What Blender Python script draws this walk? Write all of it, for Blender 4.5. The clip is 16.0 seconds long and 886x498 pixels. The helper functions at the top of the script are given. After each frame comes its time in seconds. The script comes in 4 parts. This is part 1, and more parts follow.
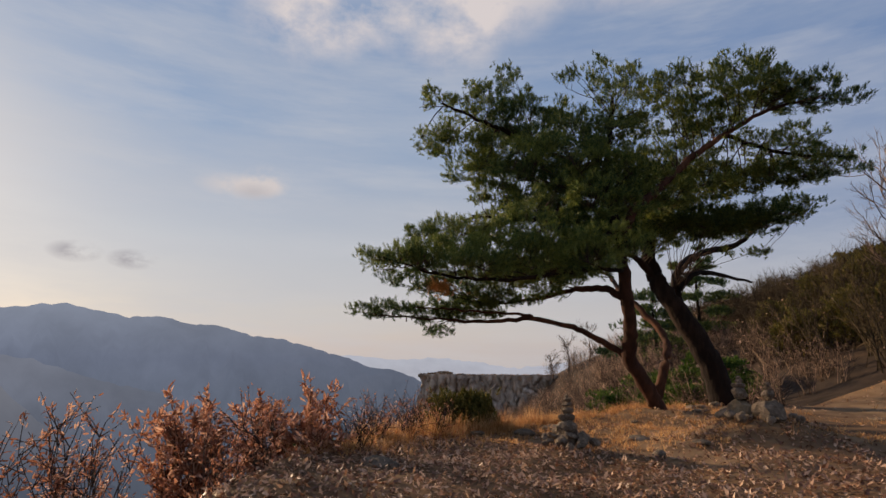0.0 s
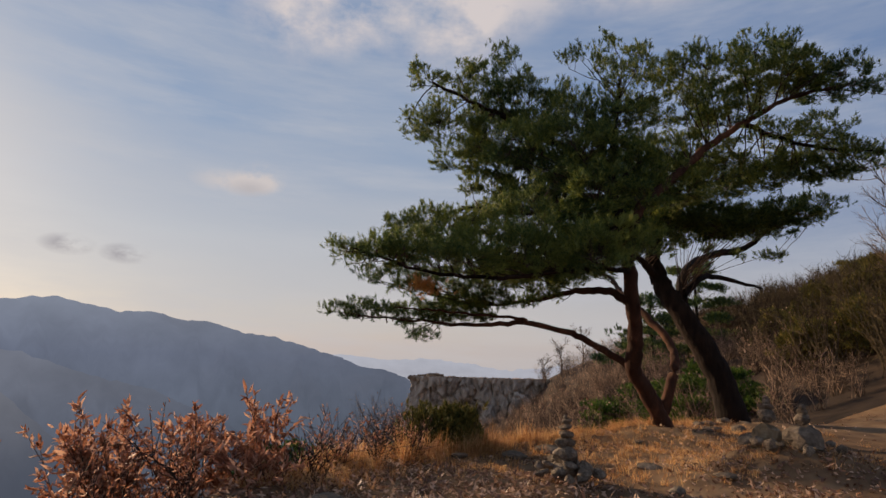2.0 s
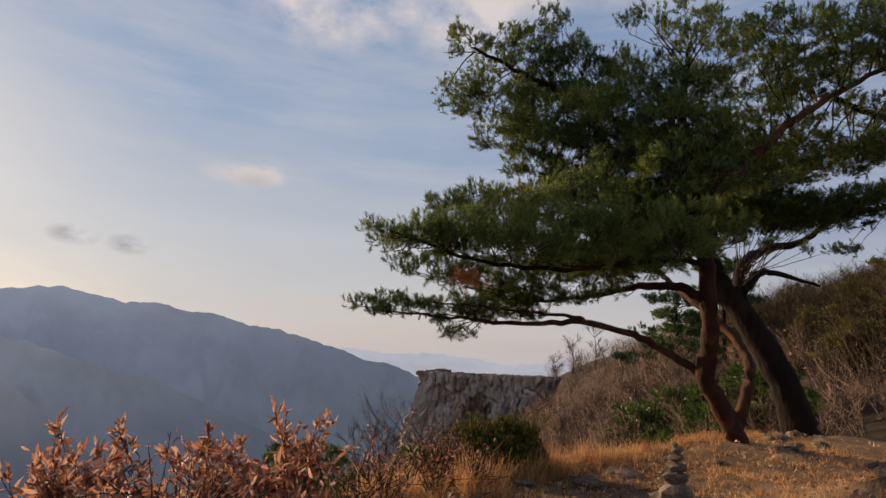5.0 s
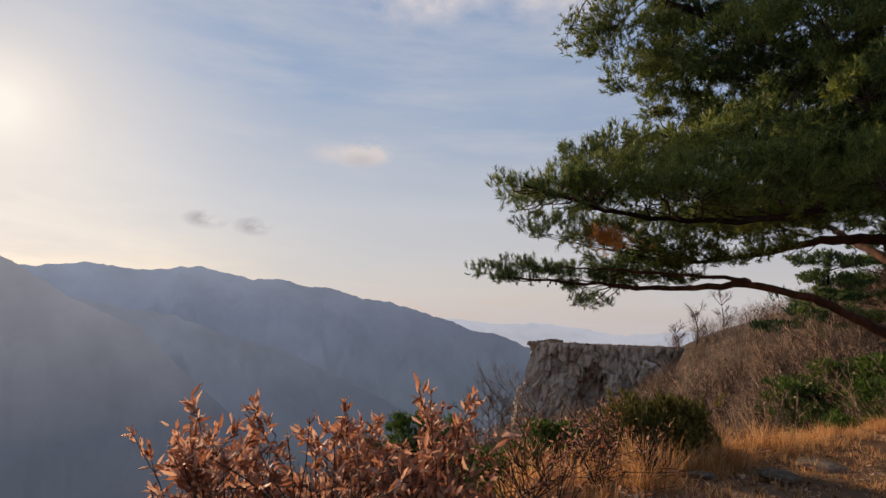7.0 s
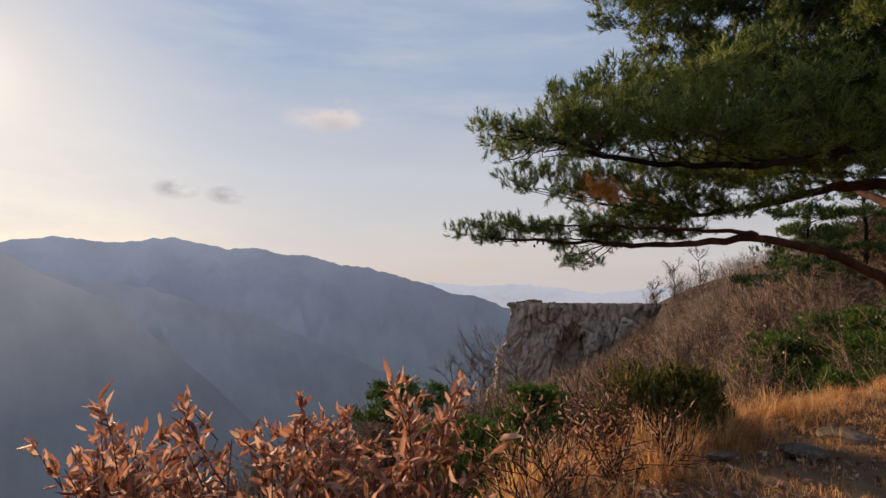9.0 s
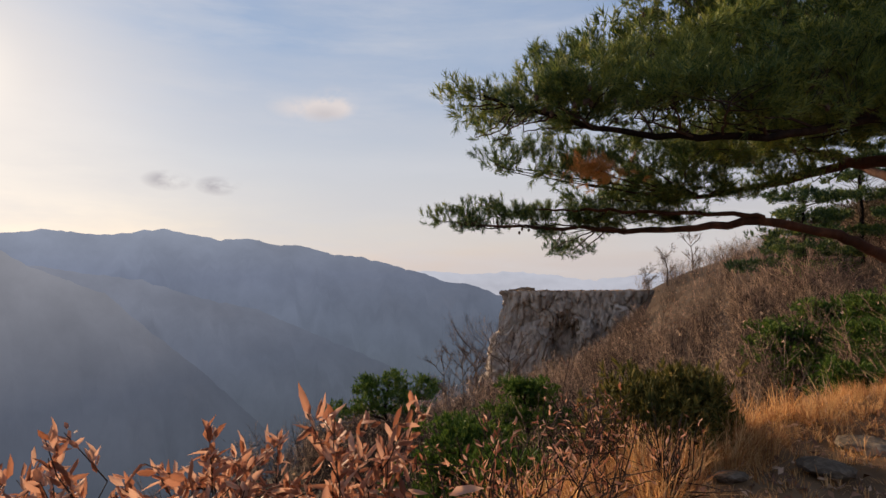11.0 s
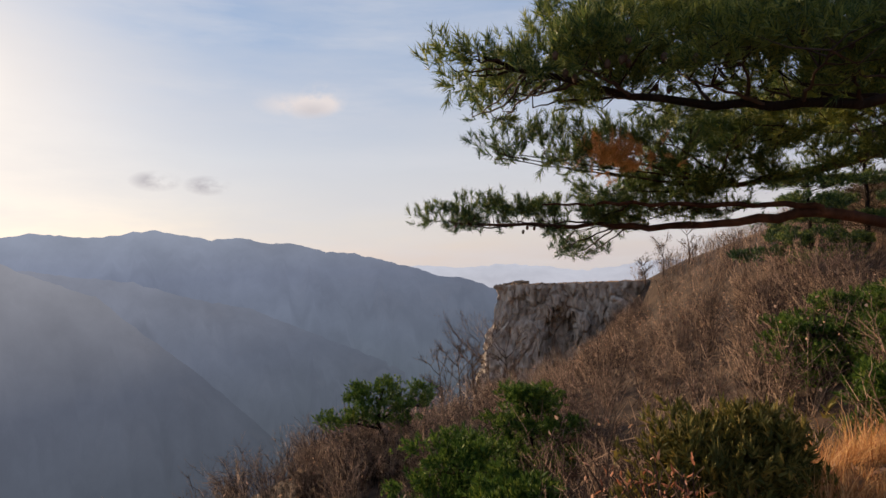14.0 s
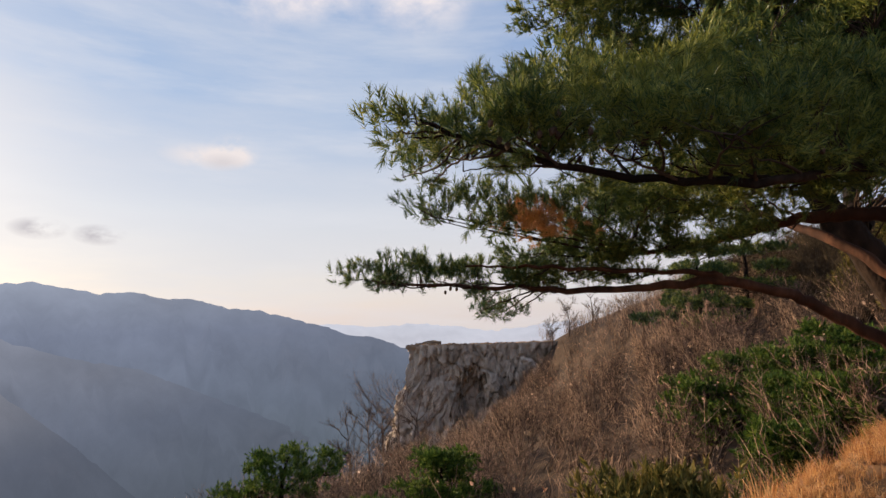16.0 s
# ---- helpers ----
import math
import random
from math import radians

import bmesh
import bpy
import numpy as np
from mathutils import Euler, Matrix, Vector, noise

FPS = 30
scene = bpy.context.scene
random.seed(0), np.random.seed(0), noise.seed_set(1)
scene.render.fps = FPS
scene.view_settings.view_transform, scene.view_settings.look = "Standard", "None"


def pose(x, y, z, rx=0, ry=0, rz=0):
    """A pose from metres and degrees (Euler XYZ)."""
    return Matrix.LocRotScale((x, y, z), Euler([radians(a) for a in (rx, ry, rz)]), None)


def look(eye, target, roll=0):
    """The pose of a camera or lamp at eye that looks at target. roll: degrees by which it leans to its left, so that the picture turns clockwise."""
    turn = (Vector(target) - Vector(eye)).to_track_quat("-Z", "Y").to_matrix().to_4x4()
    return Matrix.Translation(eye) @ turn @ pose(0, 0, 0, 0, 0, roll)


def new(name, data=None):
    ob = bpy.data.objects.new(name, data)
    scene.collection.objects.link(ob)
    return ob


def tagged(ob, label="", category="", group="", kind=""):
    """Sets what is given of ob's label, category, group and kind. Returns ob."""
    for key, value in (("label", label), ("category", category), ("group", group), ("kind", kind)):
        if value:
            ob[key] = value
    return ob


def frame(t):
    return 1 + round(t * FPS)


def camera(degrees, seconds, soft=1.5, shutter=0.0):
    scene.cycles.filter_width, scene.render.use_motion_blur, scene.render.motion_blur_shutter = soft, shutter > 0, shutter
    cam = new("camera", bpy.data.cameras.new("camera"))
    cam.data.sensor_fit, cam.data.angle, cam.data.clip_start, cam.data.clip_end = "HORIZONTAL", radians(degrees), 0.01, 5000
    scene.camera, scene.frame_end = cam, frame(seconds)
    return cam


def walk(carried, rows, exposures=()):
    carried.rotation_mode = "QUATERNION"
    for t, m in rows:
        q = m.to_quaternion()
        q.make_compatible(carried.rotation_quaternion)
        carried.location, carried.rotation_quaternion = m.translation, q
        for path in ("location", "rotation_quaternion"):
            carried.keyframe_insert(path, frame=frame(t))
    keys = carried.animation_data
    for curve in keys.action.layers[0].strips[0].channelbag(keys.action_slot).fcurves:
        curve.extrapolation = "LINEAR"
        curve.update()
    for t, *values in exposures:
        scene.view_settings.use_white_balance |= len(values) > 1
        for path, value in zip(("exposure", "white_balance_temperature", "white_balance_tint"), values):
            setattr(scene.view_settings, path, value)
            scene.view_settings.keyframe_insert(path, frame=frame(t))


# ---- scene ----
cam = camera(77.1, 16.0)
METRES, EYE, TILT, LEAN, TURN = 6.0, 1.5, 10.0, -1.2, 0.0
ROWS = [
    (0.0, 0.0, 0.0, 0.0, -0.0, 0.0, 0.0),
    (0.5, 0.0187, 0.0472, -0.0017, -0.13, 0.5, -0.4),
    (1.0, 0.0257, 0.0836, -0.0081, -0.04, 0.61, -0.42),
    (1.5, 0.0233, 0.1376, -0.0114, -0.17, 0.28, -1.05),
    (2.0, 0.0269, 0.1846, -0.0195, -0.56, 0.11, -1.27),
    (2.5, 0.0312, 0.224, -0.0232, -0.73, -0.15, -1.32),
    (3.0, 0.016, 0.2616, -0.0304, -0.88, -0.16, -1.97),
    (5.5, -0.0912, 0.4073, -0.043, 0.53, -0.74, -1.76),
    (6.0, -0.112, 0.4338, -0.0518, 5.63, -2.43, -1.29),
    (6.5, -0.1267, 0.4695, -0.0597, 10.22, -2.97, -0.04),
    (7.0, -0.1323, 0.4949, -0.0651, 10.47, -3.52, 0.66),
    (7.5, -0.1438, 0.5302, -0.0702, 10.3, -5.14, 1.03),
    (8.0, -0.1501, 0.5526, -0.0721, 9.42, -6.45, 2.4),
    (8.5, -0.1511, 0.5879, -0.0781, 8.71, -7.07, 2.48),
    (9.0, -0.1531, 0.6199, -0.0829, 8.03, -7.3, 2.04),
    (11.5, -0.1316, 0.7661, -0.1005, 7.17, -9.22, 2.7),
    (12.0, -0.1334, 0.806, -0.1028, 7.12, -9.99, 2.96),
    (12.5, -0.1346, 0.8417, -0.1088, 6.92, -10.46, 3.79),
    (13.0, -0.1354, 0.8711, -0.112, 7.44, -10.93, 3.97),
    (13.5, -0.1434, 0.8901, -0.1099, 6.8, -10.44, 3.7),
    (14.0, -0.1544, 0.9008, -0.1057, 6.23, -9.2, 4.01),
    (14.5, -0.1632, 0.9073, -0.1046, 5.03, -7.86, 3.98),
    (15.0, -0.1688, 0.9109, -0.1043, 2.92, -6.2, 3.52),
    (15.5, -0.1725, 0.9114, -0.1048, 0.34, -5.45, 2.58),
    (16.0, -0.1735, 0.9092, -0.1047, -2.56, -3.55, 1.64),
]
walk(cam, [(t, pose(0, 0, EYE, TILT, LEAN, TURN) @ pose(METRES * x, METRES * y, METRES * z, 90 + pitch, roll, yaw)) for t, x, y, z, yaw, pitch, roll in ROWS],
     [(0.0, 0.40), (0.5, 0.32), (1.0, 0.20), (1.5, 0.24), (2.5, 0.39), (5.5, 0.42), (7.0, 0.48), (12.5, 0.66), (14.0, 0.72), (16.0, 0.87)])

# ---- world and sun ----
SUN_AZ, SUN_EL = -50.5, 14.7
world = bpy.data.worlds.new("world")
scene.world = world
world.use_nodes = True


def sky_nodes():
    nt = world.node_tree
    nt.nodes.clear()
    N, L = nt.nodes.new, nt.links.new
    out, bg, sky = N("ShaderNodeOutputWorld"), N("ShaderNodeBackground"), N("ShaderNodeTexSky")
    sky.sky_type, sky.sun_disc = "NISHITA", False
    sky.sun_elevation, sky.sun_rotation = radians(SUN_EL), radians(SUN_AZ)
    sky.altitude, sky.air_density, sky.dust_density, sky.ozone_density = 600, 1.0, 1.0, 1.5
    bg.inputs["Strength"].default_value = 0.088
    tc = N("ShaderNodeTexCoord")

    def streaks(scale, turn, nscale, detail, lo, hi):
        mp, nz, rp = N("ShaderNodeMapping"), N("ShaderNodeTexNoise"), N("ShaderNodeMapRange")
        mp.inputs["Scale"].default_value = scale
        mp.inputs["Rotation"].default_value = [radians(a) for a in turn]
        L(tc.outputs["Generated"], mp.inputs["Vector"])
        nz.inputs["Scale"].default_value, nz.inputs["Detail"].default_value, nz.inputs["Roughness"].default_value = nscale, detail, 0.6
        L(mp.outputs[0], nz.inputs["Vector"])
        rp.inputs[1].default_value, rp.inputs[2].default_value = lo, hi
        L(nz.outputs[0], rp.inputs[0])
        return rp.outputs[0]

    def op(kind, a, b):
        m = N("ShaderNodeMath")
        m.operation = kind
        m.use_clamp = kind == "ADD"
        for i, v in ((0, a), (1, b)):
            if isinstance(v, (int, float)):
                m.inputs[i].default_value = v
            else:
                L(v, m.inputs[i])
        return m.outputs[0]

    def bank(az, el, wide, high):
        """A soft cloud bank around a direction of the sky."""
        a, e = radians(az), radians(el)
        mp, ln, rp = N("ShaderNodeMapping"), N("ShaderNodeVectorMath"), N("ShaderNodeMapRange")
        mp.vector_type = "TEXTURE"
        mp.inputs["Location"].default_value = (math.sin(a) * math.cos(e), math.cos(a) * math.cos(e), math.sin(e))
        mp.inputs["Rotation"].default_value = (0, 0, -a)
        mp.inputs["Scale"].default_value = (radians(wide), radians(wide), radians(high))
        ln.operation = "LENGTH"
        L(tc.outputs["Generated"], mp.inputs["Vector"])
        L(mp.outputs[0], ln.inputs[0])
        rp.inputs[1].default_value, rp.inputs[2].default_value = 1.0, 0.15
        L(ln.outputs["Value"], rp.inputs[0])
        return rp.outputs[0]

    def mix(fac, a, colour):
        m = N("ShaderNodeMix")
        m.data_type = "RGBA"
        L(fac, m.inputs[0])
        L(a, m.inputs[6])
        m.inputs[7].default_value = (*colour, 1)
        return m.outputs[2]

    veil = streaks((1.0, 1.0, 4.5), (8, 14, 0), 2.2, 6, 0.36, 0.78)
    fine = streaks((1.0, 2.2, 8.0), (0, 20, 30), 3.4, 8, 0.45, 0.85)
    puff = streaks((1, 1, 1.5), (0, 0, 0), 8.0, 8, 0.38, 0.60)
    sep, ramp, base = N("ShaderNodeSeparateXYZ"), N("ShaderNodeValToRGB"), N("ShaderNodeMix")
    L(tc.outputs["Generated"], sep.inputs[0])
    L(sep.outputs["Z"], ramp.inputs[0])
    tones = ((0.0, (4.7, 4.15, 4.15)), (0.06, (4.85, 4.35, 4.3)), (0.17, (4.3, 4.3, 4.6)), (0.36, (2.4, 3.15, 4.5)), (0.8, (1.2, 2.1, 4.0)))
    while len(ramp.color_ramp.elements) < len(tones):
        ramp.color_ramp.elements.new(0.5)
    for e, (p, c) in zip(ramp.color_ramp.elements, tones):
        e.position, e.color = p, (*c, 1)
    dot, away, high_up, deep, dark = N("ShaderNodeVectorMath"), N("ShaderNodeMapRange"), N("ShaderNodeMapRange"), N("ShaderNodeMath"), N("ShaderNodeMix")
    dot.operation = "DOT_PRODUCT"
    dot.inputs[1].default_value = (math.sin(radians(SUN_AZ)), math.cos(radians(SUN_AZ)), 0)
    L(tc.outputs["Generated"], dot.inputs[0])
    away.inputs[1].default_value, away.inputs[2].default_value, away.inputs[4].default_value = 0.62, -0.05, 0.62
    L(dot.outputs["Value"], away.inputs[0])
    high_up.inputs[1].default_value, high_up.inputs[2].default_value = 0.02, 0.22
    L(sep.outputs["Z"], high_up.inputs[0])
    deep.operation = "MULTIPLY"
    L(away.outputs[0], deep.inputs[0])
    L(high_up.outputs[0], deep.inputs[1])
    dark.data_type = "RGBA"
    L(deep.outputs[0], dark.inputs[0])
    L(ramp.outputs[0], dark.inputs[6])
    dark.inputs[7].default_value = (1.05, 1.75, 3.5, 1)
    base.data_type = "RGBA"
    base.inputs[0].default_value = 0.86
    L(sky.outputs[0], base.inputs[6])
    L(dark.outputs[2], base.inputs[7])
    col = mix(op("MULTIPLY", veil, 0.55), base.outputs[2], (4.4, 4.5, 4.9))
    col = mix(op("MULTIPLY", fine, 0.5), col, (4.9, 4.9, 5.2))
    col = mix(op("MULTIPLY", op("POWER", bank(-50.5, 14.7, 26, 22), 2.4), 0.7), col, (6.9, 6.2, 5.6))
    col = mix(op("POWER", bank(-50.5, 14.7, 7.0, 7.0), 2.0), col, (8.2, 7.5, 6.8))
    high = None
    for b in ((-16, 31.5, 7, 5), (-9, 33.5, 9, 5.5), (0.5, 31.5, 5.5, 5), (5, 34.5, 8, 4.5), (22, 35, 12, 3), (-34, 37, 12, 2.5)):
        v = bank(*b)
        high = v if high is None else op("ADD", high, v)
    col = mix(op("MULTIPLY", op("MULTIPLY", high, puff), 0.95), col, (6.0, 5.4, 5.3))
    small = op("ADD", bank(-20.8, 15.0, 4.6, 1.3), bank(-18.6, 15.7, 2.6, 1.7))
    wisp = streaks((1, 1, 1.8), (0, 0, 40), 16.0, 8, 0.36, 0.56)
    col = mix(op("MULTIPLY", op("MULTIPLY", small, wisp), 0.95), col, (5.5, 5.0, 4.9))
    col = mix(op("MULTIPLY", op("MULTIPLY", bank(-19.6, 14.6, 2.4, 0.9), wisp), 0.6), col, (3.9, 3.7, 3.9))
    grey = op("ADD", bank(-34.0, 7.5, 2.3, 1.0), bank(-29.6, 7.2, 2.3, 1.0))
    col = mix(op("MULTIPLY", op("MULTIPLY", grey, wisp), 0.95), col, (2.9, 2.7, 2.95))
    L(col, bg.inputs["Color"])
    L(bg.outputs[0], out.inputs["Surface"])


sky_nodes()
sun = new("sun", bpy.data.lights.new("sun", "SUN"))
sun.data.energy, sun.data.angle, sun.data.color = 5.0, radians(2.0), (1.0, 0.75, 0.50)
_a, _e = radians(SUN_AZ), radians(SUN_EL)
sun.matrix_world = look((math.sin(_a) * 60, math.cos(_a) * 60, 60 * math.tan(_e)), (0, 0, 0))


# ---- materials ----
def material(name, colours, scale=6.0, rough=0.85, bump=0.3, island=0.0, detail=6, big=0.6, spread=(1, 1, 1), through_light=0.0, spec=0.12):
    """A procedural surface: two scales of noise over a few colours, with relief; island: value change from piece to piece."""
    m = bpy.data.materials.new(name)
    m.use_nodes = True
    nt = m.node_tree
    N, L = nt.nodes.new, nt.links.new
    bsdf = nt.nodes["Principled BSDF"]
    tc, mp = N("ShaderNodeTexCoord"), N("ShaderNodeMapping")
    mp.inputs["Scale"].default_value = spread
    L(tc.outputs["Object"], mp.inputs["Vector"])
    n1, n2 = N("ShaderNodeTexNoise"), N("ShaderNodeTexNoise")
    n1.inputs["Scale"].default_value, n1.inputs["Detail"].default_value = scale, detail
    n2.inputs["Scale"].default_value, n2.inputs["Detail"].default_value = scale * 0.13, 3
    L(mp.outputs[0], n1.inputs["Vector"])
    L(mp.outputs[0], n2.inputs["Vector"])
    mx = N("ShaderNodeMix")
    mx.inputs[0].default_value = big
    L(n1.outputs[0], mx.inputs[2])
    L(n2.outputs[0], mx.inputs[3])
    fac = mx.outputs[0]
    if island:
        geo, mr, ad = N("ShaderNodeNewGeometry"), N("ShaderNodeMapRange"), N("ShaderNodeMath")
        mr.inputs[3].default_value, mr.inputs[4].default_value = -island, island
        L(geo.outputs["Random Per Island"], mr.inputs[0])
        ad.operation = "ADD"
        L(fac, ad.inputs[0])
        L(mr.outputs[0], ad.inputs[1])
        fac = ad.outputs[0]
    rp = N("ShaderNodeValToRGB")
    while len(rp.color_ramp.elements) < len(colours):
        rp.color_ramp.elements.new(0.5)
    for i, c in enumerate(colours):
        rp.color_ramp.elements[i].position = 0.3 + 0.4 * i / max(1, len(colours) - 1)
        rp.color_ramp.elements[i].color = (*c, 1)
    L(fac, rp.inputs[0])
    L(rp.outputs[0], bsdf.inputs["Base Color"])
    bsdf.inputs["Roughness"].default_value = rough
    bsdf.inputs["Specular IOR Level"].default_value = spec
    if bump:
        bp = N("ShaderNodeBump")
        bp.inputs["Strength"].default_value, bp.inputs["Distance"].default_value = bump, 0.05
        L(n1.outputs[0], bp.inputs["Height"])
        L(bp.outputs[0], bsdf.inputs["Normal"])
    if through_light:
        tr, ms = N("ShaderNodeBsdfTranslucent"), N("ShaderNodeMixShader")
        L(rp.outputs[0], tr.inputs[0])
        ms.inputs[0].default_value = through_light
        L(bsdf.outputs[0], ms.inputs[1])
        L(tr.outputs[0], ms.inputs[2])
        L(ms.outputs[0], nt.nodes["Material Output"].inputs["Surface"])
    return m


def haze_glow_material(name, forest, airs, amount, scale):
    """Far wooded slopes with the haze painted on as a glow, its colour set by height; airs: (height, colour)."""
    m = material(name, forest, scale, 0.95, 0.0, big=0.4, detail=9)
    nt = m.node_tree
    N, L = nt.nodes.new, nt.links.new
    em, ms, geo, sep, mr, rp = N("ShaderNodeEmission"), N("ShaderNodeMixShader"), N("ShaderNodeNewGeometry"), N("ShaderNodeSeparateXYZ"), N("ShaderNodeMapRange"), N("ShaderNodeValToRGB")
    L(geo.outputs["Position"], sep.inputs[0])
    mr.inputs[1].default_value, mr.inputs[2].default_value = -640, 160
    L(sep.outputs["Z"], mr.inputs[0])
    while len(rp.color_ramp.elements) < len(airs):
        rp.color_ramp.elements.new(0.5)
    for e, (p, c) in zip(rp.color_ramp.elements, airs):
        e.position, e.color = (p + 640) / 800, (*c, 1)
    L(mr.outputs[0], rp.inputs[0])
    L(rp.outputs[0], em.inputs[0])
    # the painted haze glows brighter on the sun's side, broken by noise
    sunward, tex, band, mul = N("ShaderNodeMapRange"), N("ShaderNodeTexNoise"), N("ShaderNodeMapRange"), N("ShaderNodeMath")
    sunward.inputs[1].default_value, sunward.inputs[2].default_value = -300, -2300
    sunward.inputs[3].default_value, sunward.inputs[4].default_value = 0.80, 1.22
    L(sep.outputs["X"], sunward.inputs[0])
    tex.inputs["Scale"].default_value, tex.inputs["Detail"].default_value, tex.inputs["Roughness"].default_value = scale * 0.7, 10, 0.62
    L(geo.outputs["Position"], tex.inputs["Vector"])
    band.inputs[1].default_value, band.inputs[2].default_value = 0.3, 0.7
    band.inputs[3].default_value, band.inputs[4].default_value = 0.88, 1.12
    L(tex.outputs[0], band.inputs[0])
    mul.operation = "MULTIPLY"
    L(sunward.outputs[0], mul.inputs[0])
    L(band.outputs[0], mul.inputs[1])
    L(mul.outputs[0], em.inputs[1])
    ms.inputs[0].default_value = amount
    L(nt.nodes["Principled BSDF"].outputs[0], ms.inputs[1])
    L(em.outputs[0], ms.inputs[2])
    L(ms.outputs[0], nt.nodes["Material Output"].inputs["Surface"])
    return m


SOIL = material("soil", [(0.075, 0.043, 0.023), (0.155, 0.09, 0.047), (0.29, 0.185, 0.10)], 3.0, 0.95, 0.6)
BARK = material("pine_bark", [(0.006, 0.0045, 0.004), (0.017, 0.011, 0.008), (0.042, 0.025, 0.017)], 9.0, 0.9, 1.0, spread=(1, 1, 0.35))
RED_BARK = material("red_pine_bark", [(0.016, 0.009, 0.007), (0.055, 0.025, 0.015), (0.15, 0.066, 0.036)], 9.0, 0.85, 0.8, spread=(1, 1, 0.4))
TWIG = material("grey_twig", [(0.032, 0.020, 0.014), (0.105, 0.067, 0.045), (0.31, 0.205, 0.14)], 0.6, 0.9, 0.0, island=0.24)
# dark copy of the twig colour: the brush's backlit side painted in
SHADED_TWIG = material("shaded_twig", [(0.016, 0.011, 0.006), (0.036, 0.025, 0.013), (0.080, 0.055, 0.028)], 0.6, 0.9, 0.0, island=0.14)
DARK_TWIG = material("dark_twig", [(0.030, 0.020, 0.015), (0.075, 0.048, 0.034)], 2.0, 0.9, 0.0, island=0.2)
NEEDLE = material("pine_needles", [(0.012, 0.033, 0.015), (0.050, 0.090, 0.025), (0.26, 0.27, 0.052)], 1.2, 0.5, 0.0, island=0.15, through_light=0.34, spec=0.25)
YOUNG_NEEDLE = material("young_pine_needles", [(0.024, 0.054, 0.011), (0.070, 0.125, 0.020), (0.19, 0.235, 0.036)], 1.2, 0.6, 0.0, island=0.22, through_light=0.25)
OLIVE_NEEDLE = material("olive_needles", [(0.055, 0.057, 0.014), (0.13, 0.112, 0.026), (0.23, 0.165, 0.04)], 1.6, 0.65, 0.0, island=0.25, through_light=0.25)
BROWN_NEEDLE = material("dead_needles", [(0.42, 0.19, 0.06), (0.66, 0.35, 0.13)], 3.0, 0.8, 0.0, island=0.2, through_light=0.2)
OAK_LEAF = material("dry_oak_leaf", [(0.22, 0.082, 0.043), (0.40, 0.175, 0.10), (0.60, 0.35, 0.235)], 3.0, 0.6, 0.0, island=0.25, through_light=0.45, spec=0.2)
# darker soil for the slope: shade in the brush gaps put into its colour
SHADED_SOIL = material("shaded_soil", [(0.020, 0.014, 0.010), (0.050, 0.033, 0.022), (0.11, 0.070, 0.045)], 2.0, 0.95, 0.8)
LITTER = material("leaf_litter", [(0.13, 0.058, 0.032), (0.32, 0.165, 0.092), (0.56, 0.36, 0.235)], 2.0, 0.5, 0.0, island=0.3, through_light=0.25, spec=0.4)
STRAW = material("dry_grass", [(0.31, 0.13, 0.045), (0.53, 0.265, 0.095), (0.74, 0.46, 0.21)], 1.0, 0.6, 0.0, island=0.25, through_light=0.5, spec=0.3)
ROCK = material("cliff_rock", [(0.13, 0.098, 0.075), (0.41, 0.325, 0.25), (0.62, 0.52, 0.42)], 1.6, 0.95, 1.0, big=0.4, spread=(1, 1, 0.4))
STONE = material("field_stone", [(0.050, 0.037, 0.026), (0.140, 0.105, 0.075), (0.30, 0.235, 0.17)], 9.0, 0.9, 0.5)
TAN_STONE = material("tan_stone", [(0.10, 0.07, 0.042), (0.19, 0.135, 0.08), (0.28, 0.21, 0.13)], 9.0, 0.9, 0.5)
CONE = material("pine_cone", [(0.05, 0.03, 0.02), (0.11, 0.07, 0.045)], 30, 0.9, 0.3)
WOODS = [(0.015, 0.02, 0.014), (0.09, 0.075, 0.055), (0.30, 0.21, 0.14)]
# haze colours by height, mixed as emission over the woods
RIDGE = haze_glow_material("forest_haze_glow", WOODS, [(-640, (0.08, 0.10, 0.112)), (-300, (0.108, 0.128, 0.172)), (-60, (0.135, 0.155, 0.215)), (150, (0.20, 0.222, 0.28))], 0.78, 0.006)
SPUR = haze_glow_material("spur_haze_glow", WOODS, [(-640, (0.038, 0.048, 0.055)), (-250, (0.080, 0.091, 0.123)), (80, (0.25, 0.25, 0.28))], 0.80, 0.009)
FOLD = haze_glow_material("fold_haze_glow", WOODS, [(-640, (0.052, 0.064, 0.072)), (-280, (0.095, 0.110, 0.150)), (60, (0.19, 0.20, 0.245))], 0.80, 0.008)
FAR = haze_glow_material("far_range_haze_glow", [(0.1, 0.1, 0.12), (0.12, 0.12, 0.14)], [(-640, (0.44, 0.42, 0.46)), (-60, (0.41, 0.42, 0.48))], 0.95, 0.003)
VALLEY = haze_glow_material("valley_haze_glow", WOODS, [(-640, (0.046, 0.058, 0.062)), (-200, (0.075, 0.09, 0.105))], 0.76, 0.010)


# ---- mesh helpers ----
rng = np.random.default_rng(7)


def np_mesh(name, V, F, mat, smooth=False):
    V, F = np.asarray(V, np.float32), np.asarray(F, np.int32)
    me = bpy.data.meshes.new(name)
    me.vertices.add(len(V))
    me.vertices.foreach_set("co", V.ravel())
    me.loops.add(F.size)
    me.loops.foreach_set("vertex_index", F.ravel())
    me.polygons.add(len(F))
    me.polygons.foreach_set("loop_start", np.arange(len(F), dtype=np.int32) * F.shape[1])
    me.update(calc_edges=True)
    if smooth:
        me.polygons.foreach_set("use_smooth", np.ones(len(F), bool))
    me.materials.append(mat)
    return me


